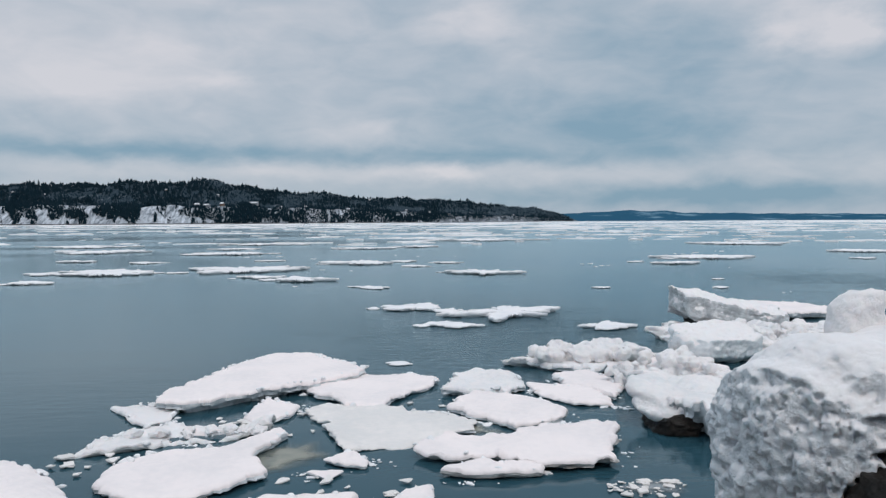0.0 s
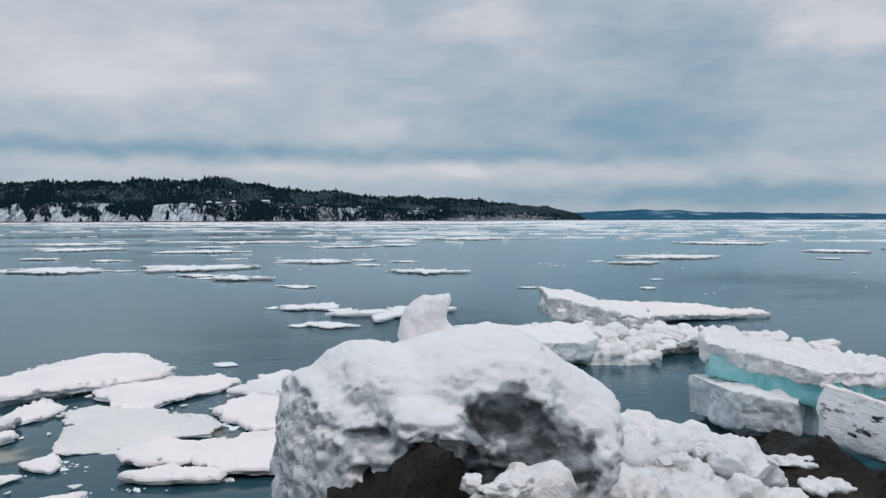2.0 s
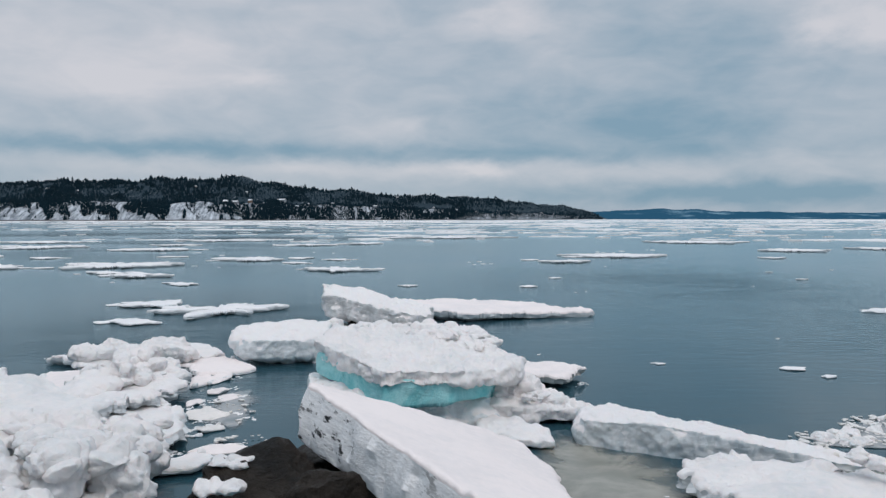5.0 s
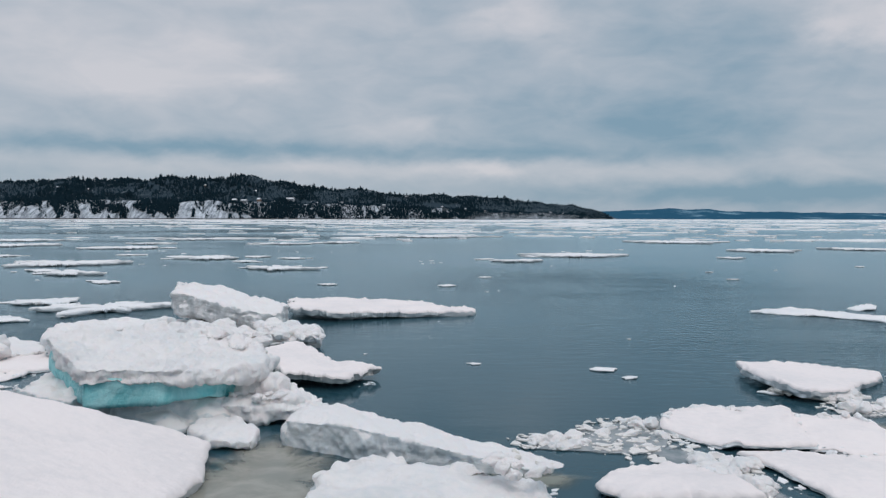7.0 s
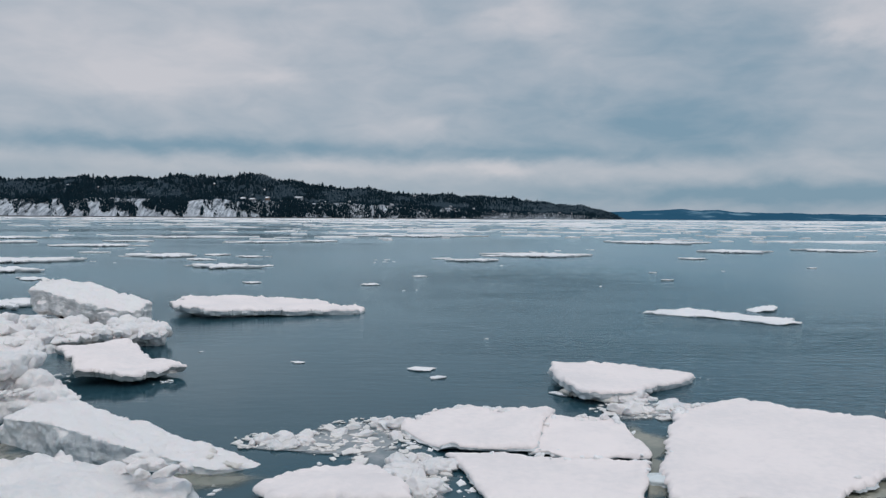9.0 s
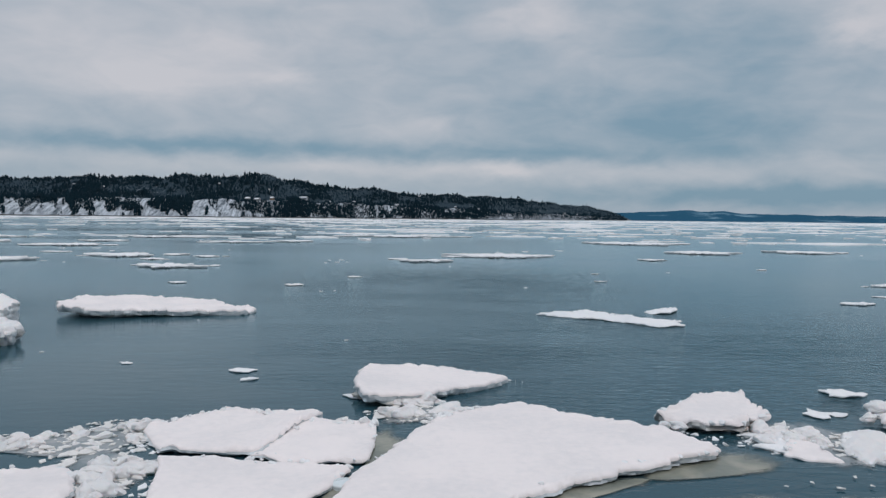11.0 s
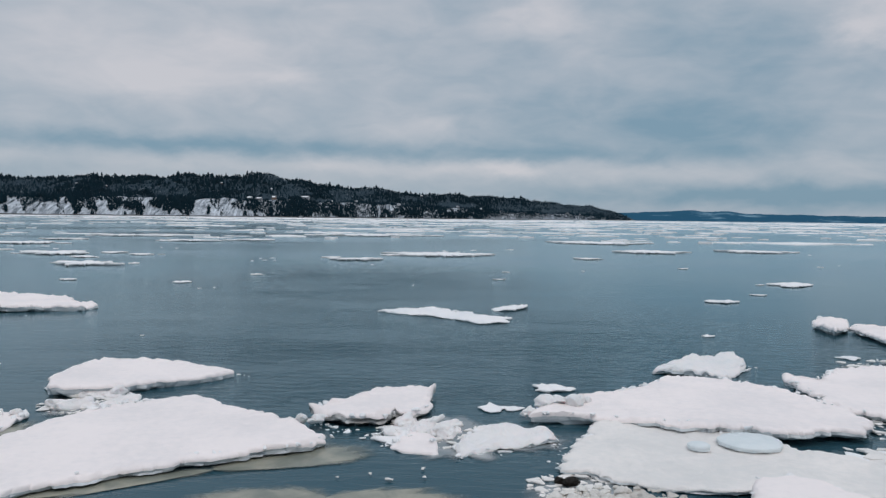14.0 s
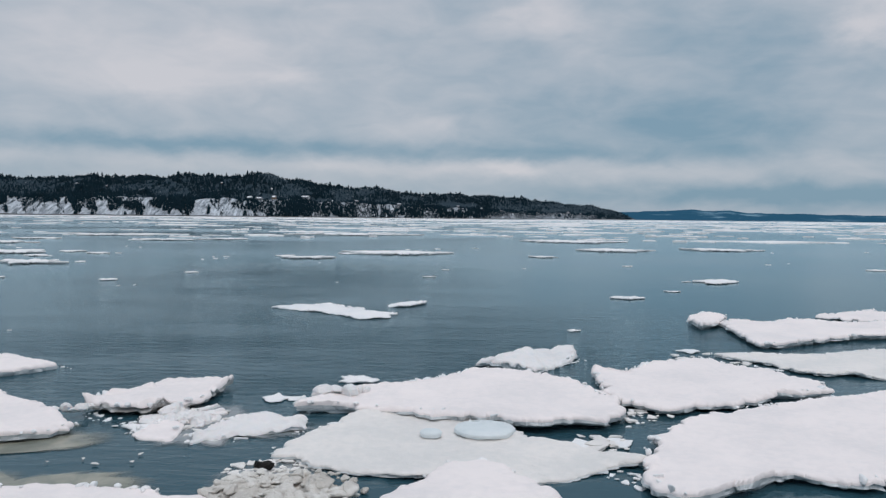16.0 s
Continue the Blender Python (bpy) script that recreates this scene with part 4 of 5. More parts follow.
F(0.05, (2.67, 8.90), (2.99, 8.71), (3.41, 8.52), (3.41, 7.77), (3.00, 7.81), (2.68, 8.29))
F(0.07, (3.03, 9.20), (3.57, 9.50), (3.72, 9.02), (3.74, 8.48), (3.48, 7.99), (3.34, 8.39), (3.10, 8.76))
F(0.08, (2.52, 10.12), (2.87, 10.00), (3.32, 9.37), (3.94, 9.49), (4.84, 10.44), (4.39, 11.24), (3.78, 11.20), lumps=0.05, crumbs=0.06, dome=0.03, snow=ROUGH_SNOW, label="rough floe heaped with broken ice")
F(0.08, (0.15, 5.33), (0.43, 5.22), (0.84, 5.27), (0.71, 4.97), (-0.03, 5.03))
F(0.06, (1.04, 5.19), (1.16, 5.35), (1.37, 5.44), (1.33, 4.97), (1.00, 4.99))

# middle of the walk, out past the stranded blocks
F(0.16, (7.18, 15.80), (8.07, 16.56), (9.05, 16.31), (10.00, 15.95), (10.98, 15.19), (10.81, 14.71), (9.30, 14.27), (8.28, 13.91), (7.47, 14.16), slope=(-0.035, 0.0), thick=0.22, under=2.5, lumps=0.04, crumbs=0.05, label="long thick floe grounded beyond the blocks")
F(0.16, (5.63, 12.15), (5.91, 13.21), (7.10, 12.44), (7.65, 12.43), (8.42, 11.36), (8.42, 10.93), (7.88, 10.80), (7.09, 10.39), (6.32, 10.41), lumps=0.11, crumbs=0.09, snow=ROUGH_SNOW, edge=DIRTY_EDGE, label="ragged floe of frozen rubble with a gritty edge")
F(0.19, (7.61, 9.63), (7.98, 10.05), (8.22, 10.3), (8.70, 9.75), (9.25, 9.2), (9.46, 8.95), (9.30, 8.62), (8.96, 8.25), (8.45, 8.37), (8.14, 8.87), thick=0.16, lumps=0.05, crumbs=0.05, slope=(-0.06, 0.01), under=3.0, edge=DIRTY_EDGE, label="snowy floe with a dirty, gritty underside")
F(0.055, (12.04, 6.63), (12.30, 7.29), (12.80, 7.34), (13.52, 7.26), (13.33, 6.83), (13.16, 6.01), (12.66, 6.03), (12.40, 6.06), lumps=0.028, crumbs=0.05, jag=0.012, thick=0.12, label="cracked plate of snowy shore ice")
F(0.05, (13.51, 7.06), (14.01, 7.06), (14.07, 6.42), (14.06, 5.94), (14.01, 5.84), (13.42, 5.89), (13.08, 6.00), (13.27, 6.78), (13.44, 7.10), jag=0.012, lumps=0.028, crumbs=0.04, label="cracked plate of snowy shore ice")
F(0.06, (12.42, 5.93), (13.12, 5.87), (13.96, 5.67), (13.71, 4.92), (13.56, 4.48), (12.72, 4.47), (12.66, 5.03), (12.54, 5.61), jag=0.02, lumps=0.012, label="smooth plate of snowy shore ice")
F(0.07, (11.11, 5.08), (11.20, 5.35), (11.49, 5.58), (11.80, 5.68), (12.08, 5.36), (12.19, 5.05), (12.17, 4.88), (11.75, 4.80), (11.23, 4.87), lumps=0.03, dome=0.03)
F(0.13, (13.66, 8.77), (13.78, 9.22), (14.62, 9.24), (15.37, 8.91), (15.23, 8.58), (14.32, 7.76), (13.88, 7.64), (13.71, 7.89), slope=(-0.06, 0.0), thick=0.2, under=2.5, lumps=0.012, crumbs=0.02, jag=0.04, label="tilted three-sided floe with a grey broken end")
F(0.09, (14.02, 5.56), (14.13, 5.84), (14.54, 7.02), (14.97, 7.41), (15.34, 7.56), (15.70, 7.31), (16.29, 6.89), (16.94, 6.23), (16.83, 6.03), (16.02, 5.66), (15.70, 5.45), (15.15, 5.15), (14.91, 4.80), (13.91, 4.82), thick=0.16, lumps=0.02, jag=0.06, crumbs=0.012, label="very large smooth floe under unbroken snow")
F(0.11, (16.54, 7.05), (16.89, 7.45), (17.32, 7.94), (17.75, 8.01), (17.72, 7.48), (17.70, 7.17), (17.28, 6.76), (16.92, 6.75), (16.69, 6.93), lumps=0.03, crumbs=0.07, edge=DIRTY_EDGE, label="snowy floe with broken lumps along its rim")
F(0.05, (17.29, 6.62), (17.65, 7.05), (17.85, 7.19), (17.58, 6.46), (17.31, 6.48), lumps=0.03, snow=ROUGH_SNOW)
F(0.06, (17.37, 6.19), (17.55, 6.51), (17.74, 6.44), (17.78, 5.99), (17.47, 6.08), lumps=0.03)
F(0.035, (17.95, 6.44), (18.26, 6.88), (18.44, 6.80), (18.75, 6.72), (18.79, 6.39), (18.66, 6.31), (18.18, 6.08), (17.89, 5.89), (17.87, 6.14), lumps=0.06, crumbs=0.05, dome=0.04, snow=ROUGH_SNOW, label="rough low floe glazed with wet ice")
F(0.12, (18.53, 6.89), (18.96, 7.49), (19.51, 7.77), (20.49, 8.72), (20.97, 8.47), (21.45, 8.00), (21.67, 7.29), (21.62, 6.77), (21.37, 6.46), (20.72, 6.37), (20.31, 6.54), (19.63, 6.74), (18.92, 6.95), thick=0.22, lumps=0.02, under=2.2, label="large smooth snowy floe with an undercut edge")
F(0.045, (18.60, 5.57), (18.72, 5.79), (19.13, 6.75), (19.53, 6.91), (20.35, 6.61), (20.95, 5.95), (21.44, 5.58), (21.36, 5.45), (20.66, 5.08), (20.19, 5.12), (19.64, 5.18), (19.18, 5.33), lumps=0.03, snow=GREY_ICE, label="broad bare grey floe with a frozen puddle")
F(0.09, (19.58, 4.58), (19.73, 4.92), (20.00, 5.35), (20.32, 5.40), (20.57, 5.01), (20.75, 4.70), (20.77, 4.20), (19.51, 4.17), dome=0.04)
F(0.08, (20.39, 9.34), (20.82, 9.84), (21.81, 10.48), (21.77, 9.90), (21.40, 9.28), (20.99, 8.73), (20.61, 9.06), lumps=0.05, crumbs=0.05, snow=ROUGH_SNOW)
F(0.1, (21.72, 8.85), (21.95, 8.59), (22.50, 9.25), (23.28, 9.48), (23.63, 8.95), (24.13, 8.18), (23.99, 7.82), (22.80, 7.27), (22.17, 7.01), (21.74, 7.22), (21.56, 7.53), thick=0.2)
F(0.1, (21.40, 5.43), (21.65, 6.03), (22.09, 6.56), (22.70, 6.99), (24.52, 7.72), (25.67, 7.85), (24.17, 5.67), (22.97, 5.00), (22.66, 4.99), (22.39, 5.15), (21.87, 4.83), (21.46, 4.67), (21.36, 4.95), thick=0.2, lumps=0.02, label="very large smooth floe under unbroken snow")
F(0.05, (23.55, 10.18), (24.22, 10.22), (24.86, 10.13), (26.30, 10.80), (27.25, 10.41), (26.15, 8.99), (25.14, 8.78), (24.24, 8.96), (23.97, 9.59), snow=GREY_ICE, label=BARE_LABEL)
F(0.1, (24.71, 12.99), (25.06, 13.53), (25.57, 13.05), (26.32, 13.64), (26.78, 13.16), (27.77, 13.38), (28.40, 12.93), (27.20, 11.88), (25.94, 11.51), (24.99, 10.91), (24.42, 10.72), thick=0.25)
F(0.1, (24.27, 13.32), (24.85, 14.42), (25.25, 14.12), (24.71, 12.99), (24.23, 12.54), lumps=0.05, dome=0.05)
F(0.05, (27.00, 14.48), (28.70, 15.54), (29.01, 14.92), (27.99, 13.76), (27.39, 13.95), crumbs=0.04)
F(0.028, (16.45, 15.20), (17.10, 15.53), (17.85, 15.59), (18.40, 14.83), (19.14, 14.25), (19.00, 13.72), (18.38, 13.60), (17.59, 14.45), lumps=0.010, crumbs=0.02, jag=0.14, snow=DRIFT_SNOW, label="thin ragged floe out on the river")
F(0.035, (18.80, 15.77), (19.20, 15.99), (19.66, 16.33), (19.33, 15.53), (18.84, 15.40), lumps=0.02, crumbs=0.03, jag=0.10, snow=DRIFT_SNOW, label="thin ragged floe out on the river")
F(0.04, (16.87, 4.80), (17.04, 4.89), (17.40, 4.93), (17.89, 4.92), (18.19, 4.81), (18.52, 4.68), (18.65, 4.26), (17.23, 4.22))


# drowned rims: skins of wet ice level with the water
def shelf(mat, label, *corners):
    return floe(corners, 0.008, 0.05, 0.10, 0.001, 0.002, 0.0, snow=mat, sheet=True, label=label, name="drowned_ice", category="submerged ice", group="drowned ice rims")


WET = "thin drowned rim of olive-grey ice at the waterline"
shelf(SHELF, WET, (14.58, 4.80), (14.83, 5.0), (15.45, 5.40), (16.21, 5.85), (16.74, 6.48), (17.3, 6.3), (17.42, 6.02), (17.15, 5.75), (16.60, 5.62), (15.88, 5.35), (15.28, 4.95))
shelf(SHELF, WET, (16.07, 5.01), (16.25, 5.23), (16.62, 5.32), (17.18, 5.26), (17.81, 5.33), (18.10, 5.10), (18.08, 4.63), (16.18, 4.57))
shelf(SHELF, WET, (-0.35, 5.96), (-0.07, 6.66), (0.40, 6.79), (0.62, 6.43), (0.38, 6.01), (0.05, 5.85))
shelf(SHELF, WET, (1.6, 7.2), (1.9, 7.3), (2.2, 6.9), (2.1, 6.7), (1.75, 6.75))
shelf(SHALLOW, "pale sandy shallows between the ice plates", (7.9, 4.2), (8.0, 5.6), (8.3, 6.3), (8.7, 6.6), (9.2, 6.2), (9.6, 5.7), (9.5, 5.0), (9.3, 4.2))
shelf(SHELF, "pale drowned toe of the tilted ice wedge", (10.1, 5.5), (10.6, 5.75), (11.2, 5.45), (10.9, 5.15), (10.4, 5.1))
shelf(SHELF, WET, (13.85, 6.5), (14.15, 6.9), (14.4, 6.6), (14.2, 5.6), (13.95, 5.0), (13.75, 5.0), (14.0, 5.7))

WETSLUSH = "sheet of grey slush between the floes"
shelf(SLUSH, WETSLUSH, (10.75, 6.2), (11.2, 6.7), (11.9, 7.2), (12.3, 7.2), (12.1, 6.5), (12.5, 5.6), (12.5, 4.8), (12.1, 4.9), (12.0, 5.6), (11.5, 5.9))
shelf(SLUSH, WETSLUSH, (13.9, 7.35), (14.3, 7.8), (15.0, 7.75), (15.1, 7.45), (14.5, 7.1), (14.1, 6.95))
shelf(SLUSH, WETSLUSH, (17.1, 6.6), (17.6, 7.2), (18.0, 7.2), (18.3, 6.9), (18.8, 6.7), (18.9, 6.3), (18.2, 5.8), (17.7, 5.9), (17.3, 6.3))
shelf(SLUSH, WETSLUSH, (5.2, 7.2), (5.3, 8.4), (5.6, 8.6), (5.9, 7.6), (5.8, 6.8))
shelf(SLUSH, WETSLUSH, (18.3, 5.0), (18.4, 5.5), (18.9, 5.6), (19.2, 5.3), (19.4, 4.7), (18.9, 4.3), (18.4, 4.4))
shelf(SLUSH, WETSLUSH, (2.65, 5.4), (2.9, 5.6), (3.2, 5.5), (3.2, 5.2), (2.8, 5.15))


def ice_disc(x, y, z, r):
    t = np.linspace(0, 6.283, 14, endpoint=False)
    return floe([(x + r * math.cos(a), y + 0.9 * r * math.sin(a)) for a in t], z, 0.06, 0.02, 0.004, 0.02, 0.0, snow=DISC_ICE, edge=DISC_ICE,
                label="round pale-blue disc of clear ice", name="ice_disc", category="ice disc", group="round ice discs")


ice_disc(20.32, 6.24, 0.10, 0.26)
ice_disc(19.87, 6.15, 0.09, 0.09)
ice_disc(13.94, 5.38, 0.05, 0.11)

# ---------------------------------------------------------------- tilted plates and blocks
slab = dict(name="ice_slab", category="ice slab", group="stranded ice slabs", crumbs=0.05)
F(0.375, (6.62, 5.40), (7.2, 5.75), (8.25, 6.12), (8.42, 5.3), (8.38, 4.5), (8.3, 3.75), (7.78, 3.75), (7.15, 4.66), slope=(-0.36, -0.076), thick=0.39, jag=0.02, lumps=0.012, edge=TIPPED, crag=0.7, label="big tilted slab of snowy ice propped on a dark rock", **{**slab, "crumbs": 0.02})


def stranded(name, label, me, category="ice slab", group="stranded ice slabs"):
    return tagged(new(name, me), label, category, group)


turquoise = stranded("ice_slab", "tilted slab of turquoise ice under a thick mantle of snow", heap("ice_slab", [], 0.022, TURQUOISE, ((0.5, 0.03), (0.12, 0.010)), soften=3, prisms=(
    ((6.50, 7.12, 0.66, 0.47), (7.15, 6.33, 0.56, 0.30), (8.08, 6.82, 0.47, 0.27), (8.3, 7.6, 0.42, 0.05), (8.0, 8.3, 0.46, -0.10), (7.0, 8.4, 0.6, -0.10)),
    ((6.95, 7.35, 0.5, -0.15), (7.5, 6.9, 0.4, -0.15), (8.0, 7.3, 0.4, -0.15), (7.6, 8.2, 0.5, -0.15)))))
part("ice_foot", heap("ice_foot", [(7.6, 6.75, 0.05, 0.3, 0.15, 0.12), (7.95, 6.95, 0.05, 0.25, 0.15, 0.16)], 0.02, BROKEN, ((0.3, 0.03), (0.1, 0.014)), soften=2, prisms=(
    ((6.95, 7.0, 0.34, -0.1), (7.25, 6.62, 0.26, -0.1), (8.1, 7.0, 0.22, -0.1), (8.2, 7.6, 0.3, -0.1), (7.2, 7.8, 0.4, -0.1)),)), turquoise, "pale frosted foot of the slab")
part("snow_cover", heap("snow_cover", [(7.95, 8.25, 0.52, 0.12, 0.10, 0.10), (8.2, 8.0, 0.48, 0.14, 0.12, 0.10), (8.35, 7.5, 0.45, 0.14, 0.2, 0.10), (7.6, 8.35, 0.58, 0.13, 0.1, 0.09), (7.25, 8.45, 0.64, 0.16, 0.1, 0.09)],
     0.015, ROUGH_SNOW, ((0.5, 0.035), (0.13, 0.018), (0.045, 0.006)), lumpy=(0.15, 0.022), soften=3, prisms=(
    ((6.44, 7.12, 0.79, 0.58), (7.12, 6.27, 0.655, 0.50), (7.65, 6.52, 0.59, 0.455), (8.2, 6.82, 0.535, 0.42), (8.44, 7.25, 0.52, 0.36), (8.2, 8.2, 0.52, 0.30), (7.6, 8.4, 0.60, 0.40), (6.95, 8.45, 0.74, 0.50)),)), turquoise, "rough mantle of settled snow")
stranded("ice_block", "squat block of pale ice wedged under a slab", heap("ice_block", [], 0.016, BROKEN, ((0.4, 0.03), (0.11, 0.014), (0.04, 0.005)), lumpy=(0.12, 0.008), soften=3, prisms=(
    ((6.37, 7.38, 0.44, 0.03), (6.48, 6.5, 0.44, 0.09), (6.98, 6.36, 0.36, 0.06), (7.5, 7.2, 0.44, -0.10)), ((6.55, 7.2, 0.3, -0.12), (6.62, 6.65, 0.3, -0.12), (7.0, 6.55, 0.3, -0.12), (7.4, 7.2, 0.3, -0.12)))), "ice block", "stranded ice blocks")
stranded("ice_slab", "long ice wedge sloping down into the water", heap("ice_slab", [(8.9, 6.42, 0.08, 0.16, 0.22, 0.15), (10.62, 5.72, 0.06, 0.10, 0.06, 0.05), (10.85, 5.62, 0.02, 0.08, 0.05, 0.05)], 0.017, BROKEN, ((0.6, 0.03), (0.14, 0.016), (0.045, 0.007)), lumpy=(0.14, 0.010), soften=3, calm=0.3, prisms=(
    ((8.80, 6.25, 0.22, -0.10), (9.38, 5.92, 0.27, -0.10), (10.0, 5.64, 0.20, -0.10), (10.75, 5.48, 0.06, -0.10), (11.1, 5.75, -0.01, -0.10), (10.5, 6.08, 0.08, -0.10), (9.9, 6.45, 0.16, -0.10), (9.2, 6.85, 0.22, -0.10), (8.85, 6.6, 0.24, -0.10)),)))
stranded("ice_mound", "hump of lumpy snow between the stranded slabs", heap("ice_mound", [
    (7.95, 7.15, 0.12, 0.20, 0.18, 0.12), (8.2, 7.35, 0.22, 0.22, 0.2, 0.13), (8.45, 7.4, 0.25, 0.22, 0.2, 0.14), (8.7, 7.2, 0.16, 0.22, 0.2, 0.12), (8.92, 7.05, 0.08, 0.16, 0.16, 0.1), (8.1, 7.05, 0.1, 0.15, 0.12, 0.1)],
    0.016, ROUGH_SNOW, ((0.4, 0.035), (0.12, 0.02), (0.04, 0.007)), lumpy=(0.16, 0.022), soften=2, prisms=(
    ((7.75, 6.98, 0.20, 0.03), (8.4, 6.88, 0.18, 0.04), (8.95, 6.9, 0.13, 0.03), (9.0, 7.3, 0.14, -0.06), (8.5, 7.65, 0.33, -0.06), (7.8, 7.6, 0.28, -0.06)),)), "ice mound", "rubble ice mounds")
stranded("ice_floe", "small snowy plate of ice in the shallows", heap("ice_floe", [(8.1, 6.7, 0.06, 0.16, 0.16, 0.06), (8.35, 6.35, 0.06, 0.2, 0.16, 0.06)], 0.018, ROUGH_SNOW, ((0.3, 0.02), (0.1, 0.012)), lumpy=(0.16, 0.012), soften=2, prisms=(
    ((7.95, 6.5, 0.09, -0.05), (8.22, 6.16, 0.09, 0.02), (8.57, 6.1, 0.09, 0.02), (8.56, 6.5, 0.10, -0.05), (8.1, 6.9, 0.12, -0.05)),)), "ice floe", "ice floes")
stranded("ice_slab", "thick snowy plate hanging over dark water", heap("ice_slab", [(5.75, 10.6, 0.36, 0.3, 0.2, 0.10), (5.15, 10.2, 0.3, 0.18, 0.25, 0.12)], 0.02, BROKEN, ((0.5, 0.035), (0.14, 0.022), (0.05, 0.008)), lumpy=(0.2, 0.018), soften=3, calm=0.3, prisms=(
    ((4.98, 10.2, 0.43, 0.22), (5.28, 9.82, 0.34, 0.09), (6.0, 9.95, 0.34, 0.10), (6.25, 10.3, 0.36, 0.0), (6.2, 10.8, 0.42, -0.08), (5.85, 10.8, 0.48, -0.08), (5.1, 10.75, 0.46, 0.02)), ((5.5, 10.3, 0.2, -0.1), (6.2, 10.3, 0.2, -0.1), (6.2, 10.8, 0.2, -0.1), (5.5, 10.8, 0.2, -0.1)))))
stranded("ice_mound", "low ragged heap of snowy ice beside a plate", heap("ice_mound", [
    (6.25, 10.35, 0.20, 0.2, 0.2, 0.12), (6.5, 10.2, 0.14, 0.2, 0.18, 0.12), (6.75, 10.4, 0.2, 0.2, 0.2, 0.13), (6.45, 10.65, 0.28, 0.22, 0.2, 0.12), (6.95, 10.6, 0.22, 0.2, 0.18, 0.12), (6.7, 10.9, 0.3, 0.2, 0.2, 0.12), (6.9, 10.15, 0.08, 0.2, 0.15, 0.08), (6.2, 11.0, 0.34, 0.2, 0.2, 0.13)],
    0.02, ROUGH_SNOW, ((0.35, 0.03), (0.12, 0.02), (0.045, 0.008)), lumpy=(0.18, 0.022), prisms=(((6.05, 10.1, 0.16, -0.06), (6.9, 10.0, 0.08, -0.06), (7.2, 10.5, 0.12, -0.06), (6.8, 11.1, 0.22, -0.06), (6.1, 11.1, 0.26, -0.06)),)), "ice mound", "rubble ice mounds")
stranded("ice_block", "thick tipped-up ice block with layered sides over a dark hollow", heap("ice_block", [(7.5, 12.3, 0.25, 0.25, 0.2, 0.2), (7.2, 12.15, 0.2, 0.25, 0.15, 0.2), (5.78, 12.35, 0.10, 0.18, 0.16, 0.2), (5.6, 12.2, 0.05, 0.2, 0.16, 0.12)], 0.022, BROKEN_TIPPED, ((0.5, 0.04), (0.14, 0.026), (0.05, 0.009)), lumpy=(0.17, 0.018), soften=3, calm=0.3, prisms=(
    ((5.88, 12.75, 0.84, 0.48), (5.98, 12.2, 0.72, 0.38), (7.0, 12.05, 0.48, 0.15), (7.6, 12.1, 0.36, 0.0), (7.7, 12.6, 0.46, -0.06), (7.1, 13.1, 0.58, -0.06), (6.0, 13.2, 0.80, 0.3)), ((6.95, 12.6, 0.4, -0.1), (7.5, 12.3, 0.3, -0.1), (7.5, 12.8, 0.3, -0.1), (6.7, 13.1, 0.4, -0.1)))), "ice block", "stranded ice blocks")

# ---------------------------------------------------------------- rocks, the snow-capped boulder, rubble ice
boulder = tagged(new("snow_capped_boulder"), "dark shore boulder under a thick pitted cap of snow and ice", "boulder")
boulder.location = (3.75, 4.0, 0.0)
rock = part("rock", rock_shape("rock", (0.62, 0.45, 0.60), 5), boulder, "dark wet boulder rock")
rock.location = (0.05, 0.05, 0.30)
CAP_OUTLINE = ((3.02, -0.1), (2.97, 0.3), (2.93, 0.6), (2.90, 0.9), (2.93, 1.03), (2.99, 1.20), (3.10, 1.24), (3.19, 1.32), (3.30, 1.375), (3.42, 1.38), (3.52, 1.36), (3.79, 1.43), (3.99, 1.45), (4.10, 1.44),
               (4.22, 1.39), (4.33, 1.29), (4.54, 1.16), (4.63, 1.09), (4.655, 1.0), (4.60, 0.87), (4.55, 0.75), (4.49, 0.5), (4.43, 0.25), (4.40, -0.1))
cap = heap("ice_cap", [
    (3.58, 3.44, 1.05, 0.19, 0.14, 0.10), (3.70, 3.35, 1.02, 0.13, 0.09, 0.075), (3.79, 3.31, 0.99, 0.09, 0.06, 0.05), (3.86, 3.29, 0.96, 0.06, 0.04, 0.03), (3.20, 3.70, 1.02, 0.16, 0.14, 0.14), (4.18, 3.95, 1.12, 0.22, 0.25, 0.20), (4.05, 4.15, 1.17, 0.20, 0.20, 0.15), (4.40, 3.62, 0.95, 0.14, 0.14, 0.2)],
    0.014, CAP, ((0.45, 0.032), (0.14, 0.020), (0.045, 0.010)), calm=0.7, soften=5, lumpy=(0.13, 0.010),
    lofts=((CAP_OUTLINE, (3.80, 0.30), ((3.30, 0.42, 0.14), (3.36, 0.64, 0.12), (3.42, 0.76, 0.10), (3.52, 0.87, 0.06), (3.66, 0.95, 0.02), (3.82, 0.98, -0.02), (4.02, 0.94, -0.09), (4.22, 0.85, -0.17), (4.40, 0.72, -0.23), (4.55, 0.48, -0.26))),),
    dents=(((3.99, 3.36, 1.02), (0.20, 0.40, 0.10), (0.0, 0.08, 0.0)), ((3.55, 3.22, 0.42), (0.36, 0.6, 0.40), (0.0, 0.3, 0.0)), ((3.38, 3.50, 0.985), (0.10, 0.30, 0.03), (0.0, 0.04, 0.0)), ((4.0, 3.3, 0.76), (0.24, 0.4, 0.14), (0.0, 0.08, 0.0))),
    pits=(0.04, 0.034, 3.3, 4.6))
spots, facing = coords(cap)
